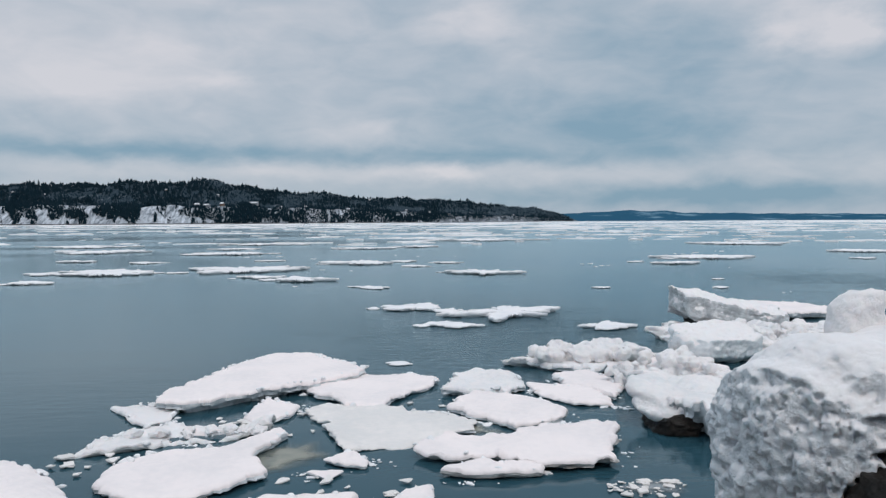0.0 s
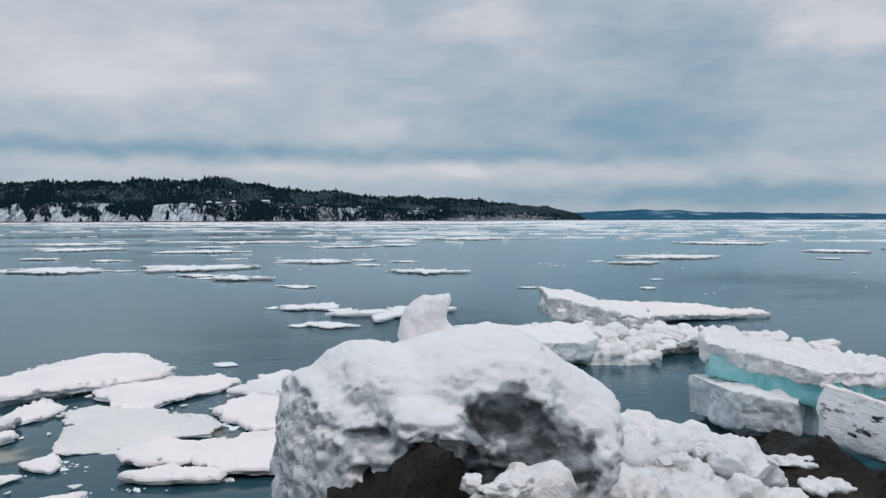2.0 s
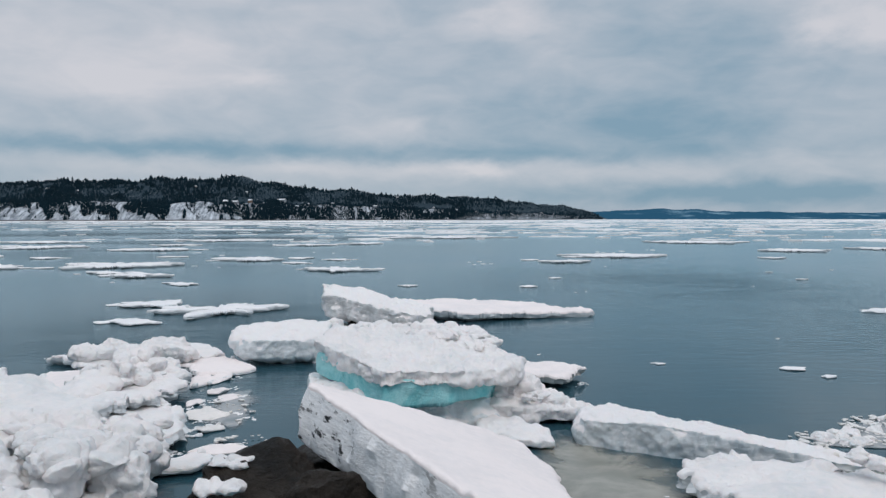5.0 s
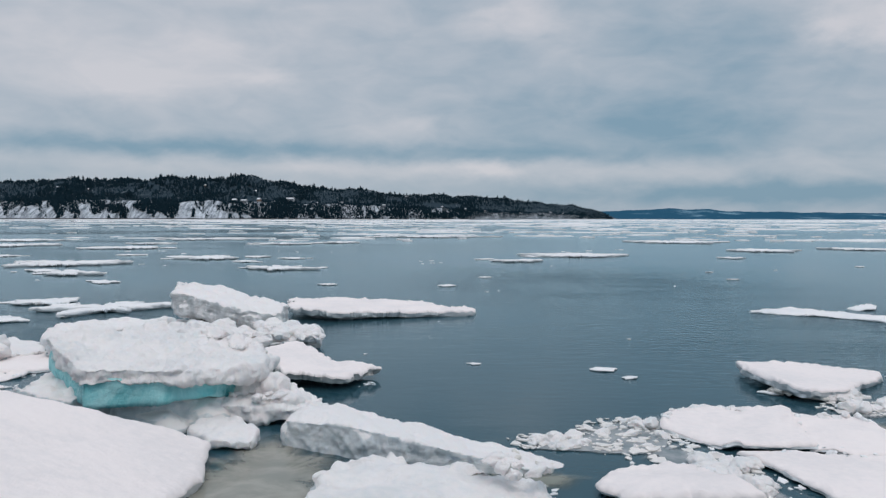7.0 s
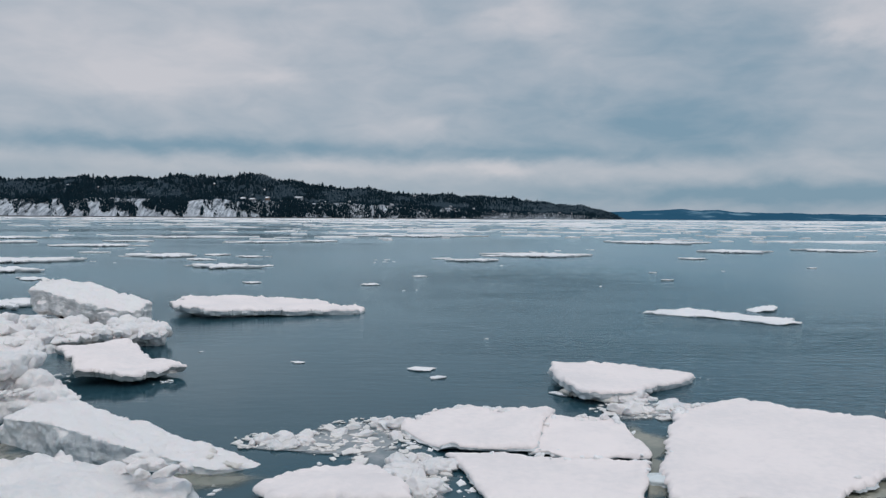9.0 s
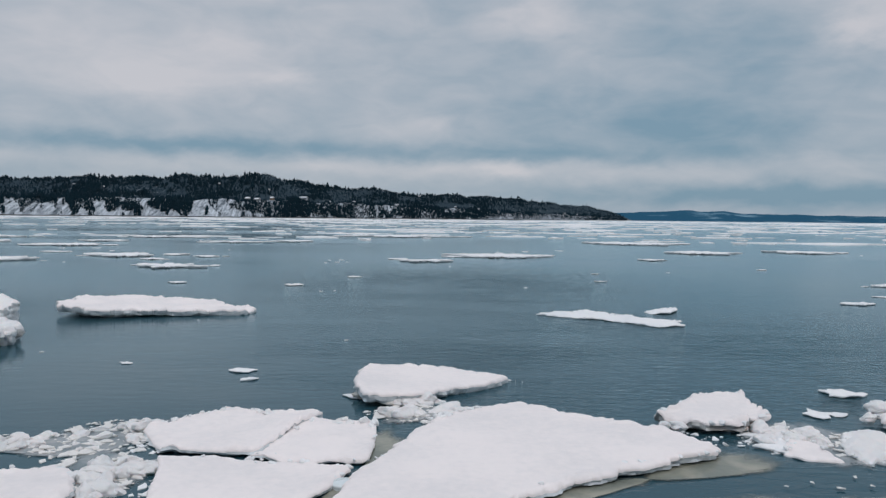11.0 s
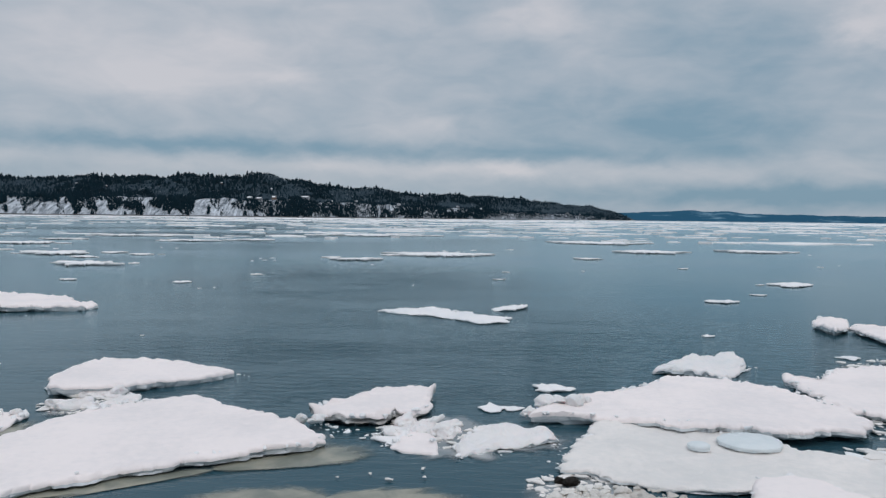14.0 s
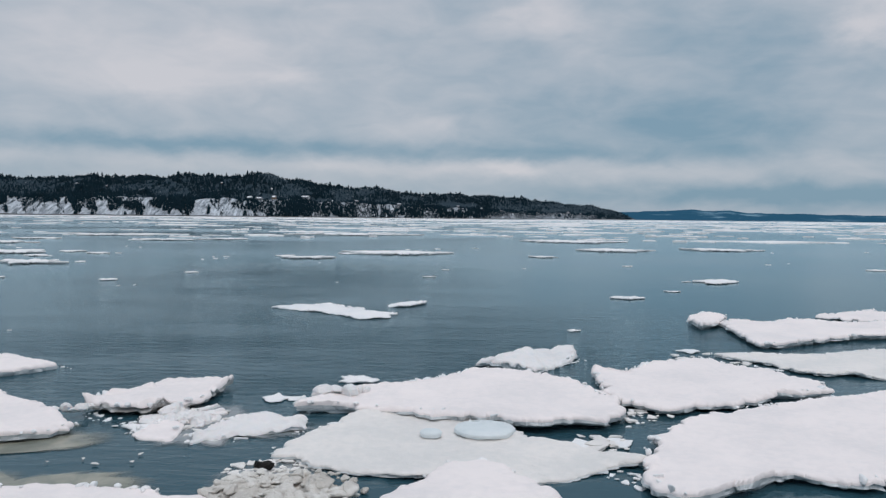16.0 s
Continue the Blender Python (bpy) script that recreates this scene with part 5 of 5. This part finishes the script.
smoky = np.zeros(len(spots))                  # smoky clear ice and the hollows' painted shade: a band across the front and the wet foot
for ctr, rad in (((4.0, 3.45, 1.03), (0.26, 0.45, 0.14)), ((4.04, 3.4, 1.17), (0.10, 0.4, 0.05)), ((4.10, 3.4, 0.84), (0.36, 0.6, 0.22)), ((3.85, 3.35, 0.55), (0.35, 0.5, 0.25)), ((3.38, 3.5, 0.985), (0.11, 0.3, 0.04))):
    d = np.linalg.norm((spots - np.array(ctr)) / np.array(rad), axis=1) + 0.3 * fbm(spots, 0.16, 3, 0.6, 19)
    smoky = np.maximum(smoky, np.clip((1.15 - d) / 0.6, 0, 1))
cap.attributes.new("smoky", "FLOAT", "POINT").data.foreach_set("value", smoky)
cap_ob = part("ice_cap", cap, boulder, "thick white cap pitted with thaw holes")
cap_ob.location = (-3.75, -4.0, 0.0)
FIN_OUTLINE = ((3.51, 1.20), (3.52, 1.30), (3.525, 1.38), (3.55, 1.45), (3.60, 1.505), (3.66, 1.54), (3.73, 1.55), (3.81, 1.555), (3.79, 1.50), (3.775, 1.45), (3.79, 1.41), (3.83, 1.36), (3.86, 1.20))
fin = heap("ice_block", [], 0.012, ROUGH_SNOW, ((0.2, 0.016), (0.06, 0.006)), soften=3, lofts=((FIN_OUTLINE, (3.68, 1.31), ((4.0, 0.72, 0), (4.04, 0.92, 0), (4.09, 1.0, 0), (4.17, 1.0, 0), (4.22, 0.92, 0), (4.26, 0.7, 0))),))
tagged(new("ice_block", fin), "upright rounded fin of white ice on the boulder", "ice block", "stranded ice blocks")


def stone(x, y, z, size, seed, label="dark wet shore rock among the ice"):
    ob = tagged(new("rock", rock_shape("rock", size, seed, 5)), label, "rock", "shore rocks")
    ob.location = (x, y, z)
    ob.rotation_euler = (0.1, -0.1, seed * 1.3)
    return ob


stone(3.46, 3.14, 0.30, (0.56, 0.36, 0.68), 35, "large dark brown rock at the foot of the boulder")
stone(3.80, 7.05, 0.02, (0.48, 0.42, 0.27), 13, "low brown rock under a rounded ice cap")
stone(6.42, 4.95, 0.02, (0.46, 0.44, 0.36), 14, "dark ridged rock patched with snow")
stone(6.85, 4.75, 0.0, (0.44, 0.40, 0.33), 15, "dark wet rock propping up a tilted slab")
stone(6.7, 6.0, -0.02, (0.5, 0.35, 0.2), 18)
# two stones added to darken the hollow below the tipped block; only shade there
stone(6.45, 12.75, 0.08, (0.55, 0.22, 0.30), 23, "dark stone added as the shade in the hollow under a tipped block")
stone(5.75, 12.0, 0.06, (0.17, 0.12, 0.13), 20, "dark stone added as the shade in the hollow under a tipped block")
stone(18.70, 5.32, 0.045, (0.07, 0.045, 0.03), 19, "small black stone on the ice")
stone(18.63, 5.38, 0.03, (0.03, 0.04, 0.03), 22, "small black stone on the ice")

mound = heap("ice_mound", [(3.74, 7.2, 0.24, 0.40, 0.44, 0.13), (3.6, 7.0, 0.2, 0.24, 0.25, 0.1), (4.1, 7.6, 0.18, 0.4, 0.4, 0.14)], 0.022, ROUGH_SNOW, ((0.3, 0.03), (0.08, 0.012)))
tagged(new("ice_mound", mound), "rounded white ice cap resting on a low rock", "ice mound", "rubble ice mounds")


for x, y, z in ((6.22, 5.0, 0.31), (6.2, 4.62, 0.27)):
    r = random.Random(int(x * 100 + y * 10))
    bits = [(x + r.uniform(-0.13, 0.13), y + r.uniform(-0.07, 0.07), z - 0.01 + r.uniform(-0.012, 0.012), r.uniform(0.03, 0.07), r.uniform(0.04, 0.07), r.uniform(0.016, 0.03)) for _ in range(16)]
    tagged(new("snow_patch", heap("snow_patch", bits, 0.012, ROUGH_SNOW, ((0.1, 0.015), (0.04, 0.006)))), "ragged patch of snow on a dark rock", "snow patch", "snow patches on the rock")


def rubble(label, count, spread, rmin, rmax, lift, seed, voxel=0.022, thin=1.0, mat=ROUGH_SNOW, rough=1.0):
    """A bank of frozen ice lumps strewn along a line of places (x, y, half-width)."""
    r = random.Random(seed)
    blobs = []
    for _ in range(count):
        k = r.random() * (len(spread) - 1)
        i = min(int(k), len(spread) - 2)
        a, b, t = spread[i], spread[i + 1], k - i
        x, y, w = (a[j] + (b[j] - a[j]) * t for j in range(3))
        s = rmin * (rmax / rmin) ** r.random()
        x, y = x + r.uniform(-w, w), y + r.uniform(-0.25, 0.25)
        blobs.append((x, y, lift * r.uniform(0.2, 1.0), s * r.uniform(0.9, 1.4), s * r.uniform(0.8, 1.2), s * r.uniform(0.55, 0.95) * thin))
    me = heap("ice_mound", blobs, voxel, mat, ((0.26, 0.03 * rough), (0.06, 0.012)), lumpy=(0.20, 0.035 * rough))
    return tagged(new("ice_mound", me), label, "ice mound", "rubble ice mounds")


random.seed(4)
F(0.24, (3.75, 9.0), (4.10, 9.15), (4.45, 9.38), (4.94, 8.38), (5.0, 7.28), (4.89, 7.02), (4.67, 6.55), (4.5, 6.3), (3.92, 6.35), (3.62, 6.75), (3.7, 8.0), thick=0.2, lumps=0.07, crumbs=0.08, jag=0.1, crag=2.0, slope=(0.03, -0.03), snow=ROUGH_SNOW, name="ice_shelf", category="shore ice", label="snowed-over shelf of broken shore ice")
F(0.06, (4.11, 10.39), (4.78, 10.53), (5.46, 9.53), (5.21, 9.19), (4.83, 9.01), lumps=0.03)
F(0.04, (4.74, 9.11), (5.21, 9.22), (5.22, 8.96), (4.90, 8.49))
F(0.13, (4.52, 6.90), (4.52, 7.55), (4.91, 7.58), (5.37, 6.87), (5.49, 6.27), (5.23, 6.01), (4.82, 6.03), lumps=0.05, crumbs=0.05, crag=2.0, snow=ROUGH_SNOW, label="rough flat plate of snowy shore ice")
F(0.06, (5.40, 5.80), (5.72, 6.08), (5.86, 5.90), (5.79, 5.59), (5.45, 5.54), lumps=0.03, snow=ROUGH_SNOW)
SMALL = "small flat snowy floe"
F(0.03, (5.12, 8.41), (5.27, 8.55), (5.37, 8.45), (5.30, 8.24), (5.17, 8.24), label=SMALL)
F(0.03, (5.05, 7.89), (5.16, 8.03), (5.23, 7.88), (5.12, 7.64), label=SMALL)
F(0.02, (5.17, 7.50), (5.35, 7.67), (5.64, 7.37), (5.50, 7.16), (5.26, 7.17), snow=GREY_ICE, label=BARE_LABEL)
F(0.04, (5.54, 6.16), (5.70, 6.35), (5.94, 6.30), (6.09, 6.19), (6.05, 6.06), (5.76, 6.05), label=SMALL)
F(0.02, (5.44, 6.87), (5.61, 7.02), (5.70, 6.86), (5.53, 6.72), snow=GREY_ICE, label=BARE_LABEL)
F(0.02, (5.31, 8.12), (5.48, 8.22), (5.55, 8.06), (5.41, 7.91), label=SMALL)
# added stone that blackens the cave-like gap between boulder and rubble
stone(4.2, 5.65, 0.05, (0.42, 0.38, 0.30), 17, "dark stone added as the shade in the gap below the shelf ice")
stone(4.12, 4.20, 1.30, (0.032, 0.03, 0.04), 12, "small dark stone poking through the snow cap")


def bank_top(x, y):
    """Height of the near bank of jumbled ice."""
    return float(np.interp(y, [3.9, 4.5, 5.4, 6.3], [0.58, 0.60, 0.44, 0.24]) * np.interp(x, [4.4, 4.9, 5.5, 5.9], [1.02, 1.10, 0.98, 0.72]))


def near_bank(seed):
    r = random.Random(seed)
    blobs = []
    for _ in range(95):
        x, y = r.uniform(4.55, 5.72), r.uniform(3.7, 6.15)
        if x > np.interp(y, [3.9, 4.4, 5.2, 6.2], [5.8, 5.75, 5.5, 5.35]):
            continue
        q = 0.10 * 2.2 ** r.random()
        blobs.append((x, y, bank_top(x, y) - q * r.uniform(0.3, 1.3), q * r.uniform(0.9, 1.4), q * r.uniform(0.8, 1.2), q * r.uniform(0.6, 0.95)))
    base = ((4.6, 3.6, 0.42, -0.1), (5.7, 3.6, 0.36, -0.1), (5.65, 4.5, 0.34, -0.1), (5.45, 5.3, 0.25, -0.1), (5.3, 6.1, 0.10, -0.1), (4.7, 6.3, 0.12, -0.1), (4.6, 5.0, 0.3, -0.1))
    me = heap("ice_mound", blobs, 0.016, ROUGH_SNOW, ((0.25, 0.02), (0.09, 0.016), (0.04, 0.008)), lumpy=(0.22, 0.032), prisms=(base,))
    tagged(new("ice_mound", me), "near bank of jumbled white rubble ice", "ice mound", "rubble ice mounds")


near_bank(21)
rubble("lumps of snow standing on the shelf ice", 44, ((3.8, 8.75, 0.2), (4.25, 8.4, 0.2), (4.65, 8.1, 0.16)), 0.06, 0.15, 0.40, 26, 0.018)
rubble("low heap of snowy ice lumps", 40, ((3.3, 10.1, 0.3), (3.9, 10.1, 0.3), (4.3, 10.2, 0.2)), 0.07, 0.17, 0.22, 23)
rubble("lumpy snow heaped against a tipped block", 46, ((6.0, 11.4, 0.3), (6.9, 11.5, 0.4), (7.7, 11.6, 0.3), (8.2, 11.1, 0.2)), 0.09, 0.24, 0.2, 28, 0.028)
F(0.18, (9.16, 4.70), (9.32, 5.35), (9.75, 5.40), (10.1, 5.2), (10.42, 5.08), (10.62, 5.2), (10.78, 5.1), (10.78, 4.3), (9.4, 4.2), thick=0.22, lumps=0.07, crumbs=0.09, jag=0.08, crag=2.0, slope=(-0.03, -0.04), snow=ROUGH_SNOW, name="ice_shelf", category="shore ice", label="rough snowy plate of shore ice by the path")
rubble("white ice lumps along the boulder's foot", 16, ((3.74, 3.10, 0.05), (3.92, 3.1, 0.08), (4.1, 3.15, 0.05)), 0.07, 0.15, 0.80, 27, 0.016)
rubble("heap of dirty cream-coloured slush", 95, ((18.55, 4.75, 0.15), (18.9, 4.8, 0.25), (19.3, 4.75, 0.2)), 0.03, 0.10, 0.05, 29, 0.014, 0.5, DIRTY_ICE, 0.4)


# ---------------------------------------------------------------- loose chunks and brash
CHUNKS = [chunk_mesh(40 + i, 0.62, 4) for i in range(7)]
SLIVERS = [sliver_mesh(60 + i) for i in range(8)]
DIRTY = [chunk_mesh(80 + i, 0.5, 3, DIRTY_ICE) for i in range(4)]


def brash(x, y, sx, sy, count, rmin, rmax, kit, seed, z=0.0, label="broken lump of white ice", name="ice_chunk", joined=False):
    r = random.Random(seed)
    V, Fc, k = [], [], 0
    for _ in range(count):
        t, q = r.uniform(0, 6.283), math.sqrt(r.random())
        s = rmin * (rmax / rmin) ** (r.random() ** 1.5)
        at = (x + sx * q * math.cos(t), y + sy * q * math.sin(t), z + s * r.uniform(0.0, 0.25))
        lean = 0.12 if kit is SLIVERS else 0.25
        turn = Euler((r.uniform(-lean, lean), r.uniform(-lean, lean), r.uniform(0, 6.28)))
        size = (s * r.uniform(0.8, 1.5), s, s * r.uniform(0.8, 1.2))
        me = r.choice(kit)
        if joined or kit is SLIVERS:
            m = np.array(Matrix.LocRotScale(at, turn, size))
            v, _n = coords(me)
            V.append(v @ m[:3, :3].T + m[:3, 3])
            Fc += [tuple(i + k for i in p.vertices) for p in me.polygons]
            k += len(v)
            continue
        ob = tagged(new(name, me), label, "ice chunk", "brash ice")
        ob.location, ob.rotation_euler, ob.scale = at, turn, size
    if V:
        tagged(new("brash_ice", mesh("brash_ice", np.vstack(V), Fc, GREY_ICE if kit is SLIVERS else DIRTY_ICE if kit is DIRTY else ROUGH_SNOW, joined)), label, "brash ice", "", "stuff")


FLAT = "thin sliver of floating ice"
brash(11.05, 6.35, 0.32, 0.25, 16, 0.04, 0.13, CHUNKS, 1)
brash(11.75, 6.45, 0.5, 0.65, 240, 0.012, 0.065, SLIVERS, 2, 0.004, FLAT)
brash(11.8, 6.6, 0.4, 0.5, 16, 0.04, 0.11, CHUNKS, 3)
brash(12.25, 5.5, 0.25, 0.45, 26, 0.04, 0.13, CHUNKS, 4)
brash(14.45, 7.55, 0.5, 0.35, 26, 0.05, 0.15, CHUNKS, 5)
brash(14.4, 7.4, 0.5, 0.35, 110, 0.012, 0.065, SLIVERS, 6, 0.004, FLAT)
brash(17.65, 6.75, 0.35, 0.35, 24, 0.04, 0.13, CHUNKS, 7)
brash(18.95, 4.83, 0.48, 0.33, 130, 0.015, 0.07, DIRTY, 8, 0.07, "crumbled dirty cream-coloured ice", joined=True)
brash(18.75, 5.3, 0.35, 0.3, 110, 0.012, 0.065, SLIVERS, 9, 0.004, FLAT)
brash(2.9, 5.35, 0.30, 0.18, 60, 0.012, 0.06, SLIVERS, 10, 0.006, FLAT)
brash(5.55, 7.5, 0.3, 0.7, 30, 0.015, 0.06, SLIVERS, 11, 0.01, FLAT)
brash(5.95, 6.45, 0.28, 0.2, 14, 0.02, 0.07, SLIVERS, 12, 0.02, FLAT)
brash(3.92, 3.05, 0.13, 0.06, 9, 0.05, 0.10, CHUNKS, 14, 0.86)
brash(19.0, 7.35, 0.22, 0.12, 8, 0.05, 0.13, CHUNKS, 17, 0.12)
brash(16.65, 6.75, 0.2, 0.12, 7, 0.04, 0.09, CHUNKS, 18, 0.08)
brash(10.6, 4.9, 0.2, 0.2, 6, 0.05, 0.11, CHUNKS, 19, 0.26)
brash(3.9, 10.0, 0.6, 0.3, 14, 0.07, 0.2, CHUNKS, 20, 0.18, joined=True, label="crumbled lumps of white ice")
brash(7.2, 11.0, 0.9, 0.35, 20, 0.06, 0.16, CHUNKS, 21, 0.2, joined=True, label="crumbled lumps of white ice")
brash(8.35, 10.8, 0.2, 0.15, 8, 0.06, 0.14, CHUNKS, 22, 0.2)
brash(0.5, 5.4, 0.9, 0.4, 14, 0.03, 0.09, SLIVERS, 23, 0.01, FLAT)
brash(-0.4, 7.5, 0.3, 0.25, 9, 0.03, 0.09, SLIVERS, 24, 0.01, FLAT)
brash(-1.4, 6.3, 0.35, 0.3, 12, 0.03, 0.08, SLIVERS, 25, 0.01, FLAT)
brash(21.3, 6.05, 0.3, 0.25, 12, 0.04, 0.12, SLIVERS, 27, 0.01, FLAT)
brash(17.5, 5.6, 0.6, 0.25, 5, 0.015, 0.04, SLIVERS, 28, 0.015, FLAT)
brash(12.2, 5.4, 0.25, 0.6, 120, 0.012, 0.065, SLIVERS, 29, 0.004, FLAT)
brash(17.7, 6.6, 0.5, 0.45, 140, 0.012, 0.065, SLIVERS, 30, 0.004, FLAT)
brash(11.0, 6.35, 0.35, 0.25, 90, 0.012, 0.065, SLIVERS, 31, 0.004, FLAT)
brash(21.6, 6.9, 0.5, 0.3, 30, 0.02, 0.08, SLIVERS, 32, 0.01, FLAT)
brash(1.2, 7.4, 1.2, 0.9, 30, 0.02, 0.06, SLIVERS, 33, 0.008, FLAT)
brash(23.6, 9.9, 0.7, 0.4, 24, 0.03, 0.10, SLIVERS, 34, 0.01, FLAT)
brash(-0.7, 6.98, 0.65, 0.10, 22, 0.03, 0.10, CHUNKS, 35, 0.05, joined=True, label="crumbled lumps of white ice")
brash(5.65, 12.05, 0.18, 0.2, 8, 0.10, 0.24, CHUNKS, 36, 0.04)
brash(7.5, 8.3, 0.45, 0.10, 12, 0.05, 0.12, CHUNKS, 37, 0.62)
brash(8.1, 8.0, 0.15, 0.2, 8, 0.05, 0.11, CHUNKS, 38, 0.55)
brash(12.8, 7.25, 0.6, 0.06, 16, 0.03, 0.08, CHUNKS, 39, 0.03, joined=True, label="crumbled lumps of white ice")
brash(13.7, 6.98, 0.3, 0.05, 9, 0.03, 0.07, CHUNKS, 40, 0.03, joined=True, label="crumbled lumps of white ice")
brash(18.85, 7.2, 0.25, 0.14, 12, 0.04, 0.10, CHUNKS, 42, 0.06)



def bank_chunks(count, seed):
    """Loose lumps that lie on the near bank."""
    r = random.Random(seed)
    for _ in range(count):
        x, y = r.uniform(4.5, 5.75), r.uniform(3.95, 6.1)
        q = 0.05 * 3.2 ** (r.random() ** 1.4)
        if x > np.interp(y, [3.9, 4.4, 5.2, 6.2], [5.85, 5.8, 5.55, 5.4]):
            continue
        ob = tagged(new("ice_chunk", r.choice(CHUNKS)), "broken lump of white ice", "ice chunk", "brash ice")
        ob.location, ob.rotation_euler, ob.scale = (x, y, bank_top(x, y) - 0.2 * q), (r.uniform(-0.4, 0.4), r.uniform(-0.4, 0.4), r.uniform(0, 6.28)), (q * r.uniform(0.9, 1.4), q, q * r.uniform(0.9, 1.3))


bank_chunks(60, 43)
brash(4.45, 8.4, 0.35, 0.6, 16, 0.05, 0.14, CHUNKS, 44, 0.22, joined=True, label="crumbled lumps of white ice")
brash(8.45, 7.15, 0.35, 0.3, 14, 0.03, 0.09, CHUNKS, 46, 0.24, joined=True, label="crumbled lumps of white ice")

brash(10.63, 5.76, 0.12, 0.05, 7, 0.03, 0.06, DIRTY, 48, 0.07, "lump of cream-coloured ice at the wedge's toe")
brash(10.86, 5.63, 0.08, 0.04, 5, 0.025, 0.05, DIRTY, 49, 0.03, "lump of cream-coloured ice at the wedge's toe")
brash(13.85, 7.95, 0.22, 0.3, 12, 0.05, 0.13, DIRTY, 47, 0.03, "lump of grey ice at a floe's broken end")


def crumbs_along(rims, count, seed):
    """Small broken pieces that float off the rims of the floes, in clusters."""
    r = random.Random(seed)
    V, Fc, k = [], [], 0
    for corners in rims:
        if corners[0][1] > 12:
            continue
        for _ in range(2):
            i, a = r.randrange(len(corners)), r.random()
            p, q = corners[i], corners[(i + 1) % len(corners)]
            cx = sum(c[0] for c in corners) / len(corners)
            cy = sum(c[1] for c in corners) / len(corners)
            for _ in range(count):
                t = a + r.gauss(0, 0.25)
                x, y = p[0] + (q[0] - p[0]) * t, p[1] + (q[1] - p[1]) * t
                d = math.hypot(x - cx, y - cy) + 0.01
                off = abs(r.gauss(0.02, 0.08))
                x, y = x + (x - cx) / d * off, y + (y - cy) / d * off
                s = 0.010 * (4.5 ** (r.random() ** 1.6))
                m = np.array(Matrix.LocRotScale((x, y, 0.004), Euler((r.uniform(-0.2, 0.2), r.uniform(-0.2, 0.2), r.uniform(0, 6.28))), (s * r.uniform(0.8, 1.8), s, s * 1.2)))
                me = r.choice(SLIVERS)
                v, _n = coords(me)
                V.append(v @ m[:3, :3].T + m[:3, 3])
                Fc += [tuple(j + k for j in f.vertices) for f in me.polygons]
                k += len(v)
    tagged(new("ice_crumbs", mesh("ice_crumbs", np.vstack(V), Fc, DRIFT_SNOW, False)), "crumbs of broken ice along the floes' rims", "brash ice", "", "stuff")


crumbs_along(RIMS, 9, 71)


def rim_lumps(rims, seed):
    """Crumbs of snow that lie heaped along the floes' rims."""
    r = random.Random(seed)
    kit = [chunk_mesh(140 + i, 0.7, 2) for i in range(5)]
    V, Fc, k = [], [], 0
    for top, corners in rims:
        cx, cy = sum(c[0] for c in corners) / len(corners), sum(c[1] for c in corners) / len(corners)
        for i, p in enumerate(corners):
            q = corners[(i + 1) % len(corners)]
            long = math.hypot(q[0] - p[0], q[1] - p[1])
            back = 0.5 * (p[1] + q[1]) > cy
            for _ in range(int(long * r.choice((0, 4, 10, 18) if back else (0, 0, 3, 8)))):
                t, d = r.random(), abs(r.gauss(0, 0.04)) + 0.01
                x, y = p[0] + (q[0] - p[0]) * t, p[1] + (q[1] - p[1]) * t
                far = math.hypot(x - cx, y - cy) + 0.01
                x, y = x - (x - cx) / far * d, y - (y - cy) / far * d
                s = 0.012 * 3.6 ** (r.random() ** 1.5)
                m = np.array(Matrix.LocRotScale((x, y, top - 0.2 * s), Euler((r.uniform(-0.5, 0.5), r.uniform(-0.5, 0.5), r.uniform(0, 6.28))), (s * r.uniform(0.9, 1.6), s, s * r.uniform(0.8, 1.2))))
                me = r.choice(kit)
                v, _n = coords(me)
                V.append(v @ m[:3, :3].T + m[:3, 3])
                Fc += [tuple(j + k for j in f.vertices) for f in me.polygons]
                k += len(v)
    tagged(new("snow_crumbs", mesh("snow_crumbs", np.vstack(V), Fc, DRIFT_SNOW)), "crumbs of snow heaped along the rims of the floes", "snow crumbs", "", "stuff")


rim_lumps(FLAT_RIMS, 73)


def flecks(count, seed):
    """Tiny bits of ice adrift on the open water."""
    r = random.Random(seed)
    V, Fc, k = [], [], 0
    for _ in range(count):
        y = r.uniform(9, 48)
        x, y0 = r.uniform(-0.55, 0.85) * y + 10, y
        for _ in range(r.choice((1, 1, 2, 4))):
            s = (0.015 + 0.0022 * y0) * (3.0 ** r.random()) * 0.55
            m = np.array(Matrix.LocRotScale((x + r.gauss(0, 6 * s), y + r.gauss(0, 6 * s), 0.004), Euler((0, 0, r.uniform(0, 6.28))), (s * r.uniform(1, 2.2), s, s)))
            me = r.choice(SLIVERS)
            v, _n = coords(me)
            V.append(v @ m[:3, :3].T + m[:3, 3])
            Fc += [tuple(j + k for j in f.vertices) for f in me.polygons]
            k += len(v)
    tagged(new("ice_flecks", mesh("ice_flecks", np.vstack(V), Fc, DRIFT_SNOW, False)), "tiny bits of ice adrift on the open water", "brash ice", "", "stuff")


flecks(26, 72)
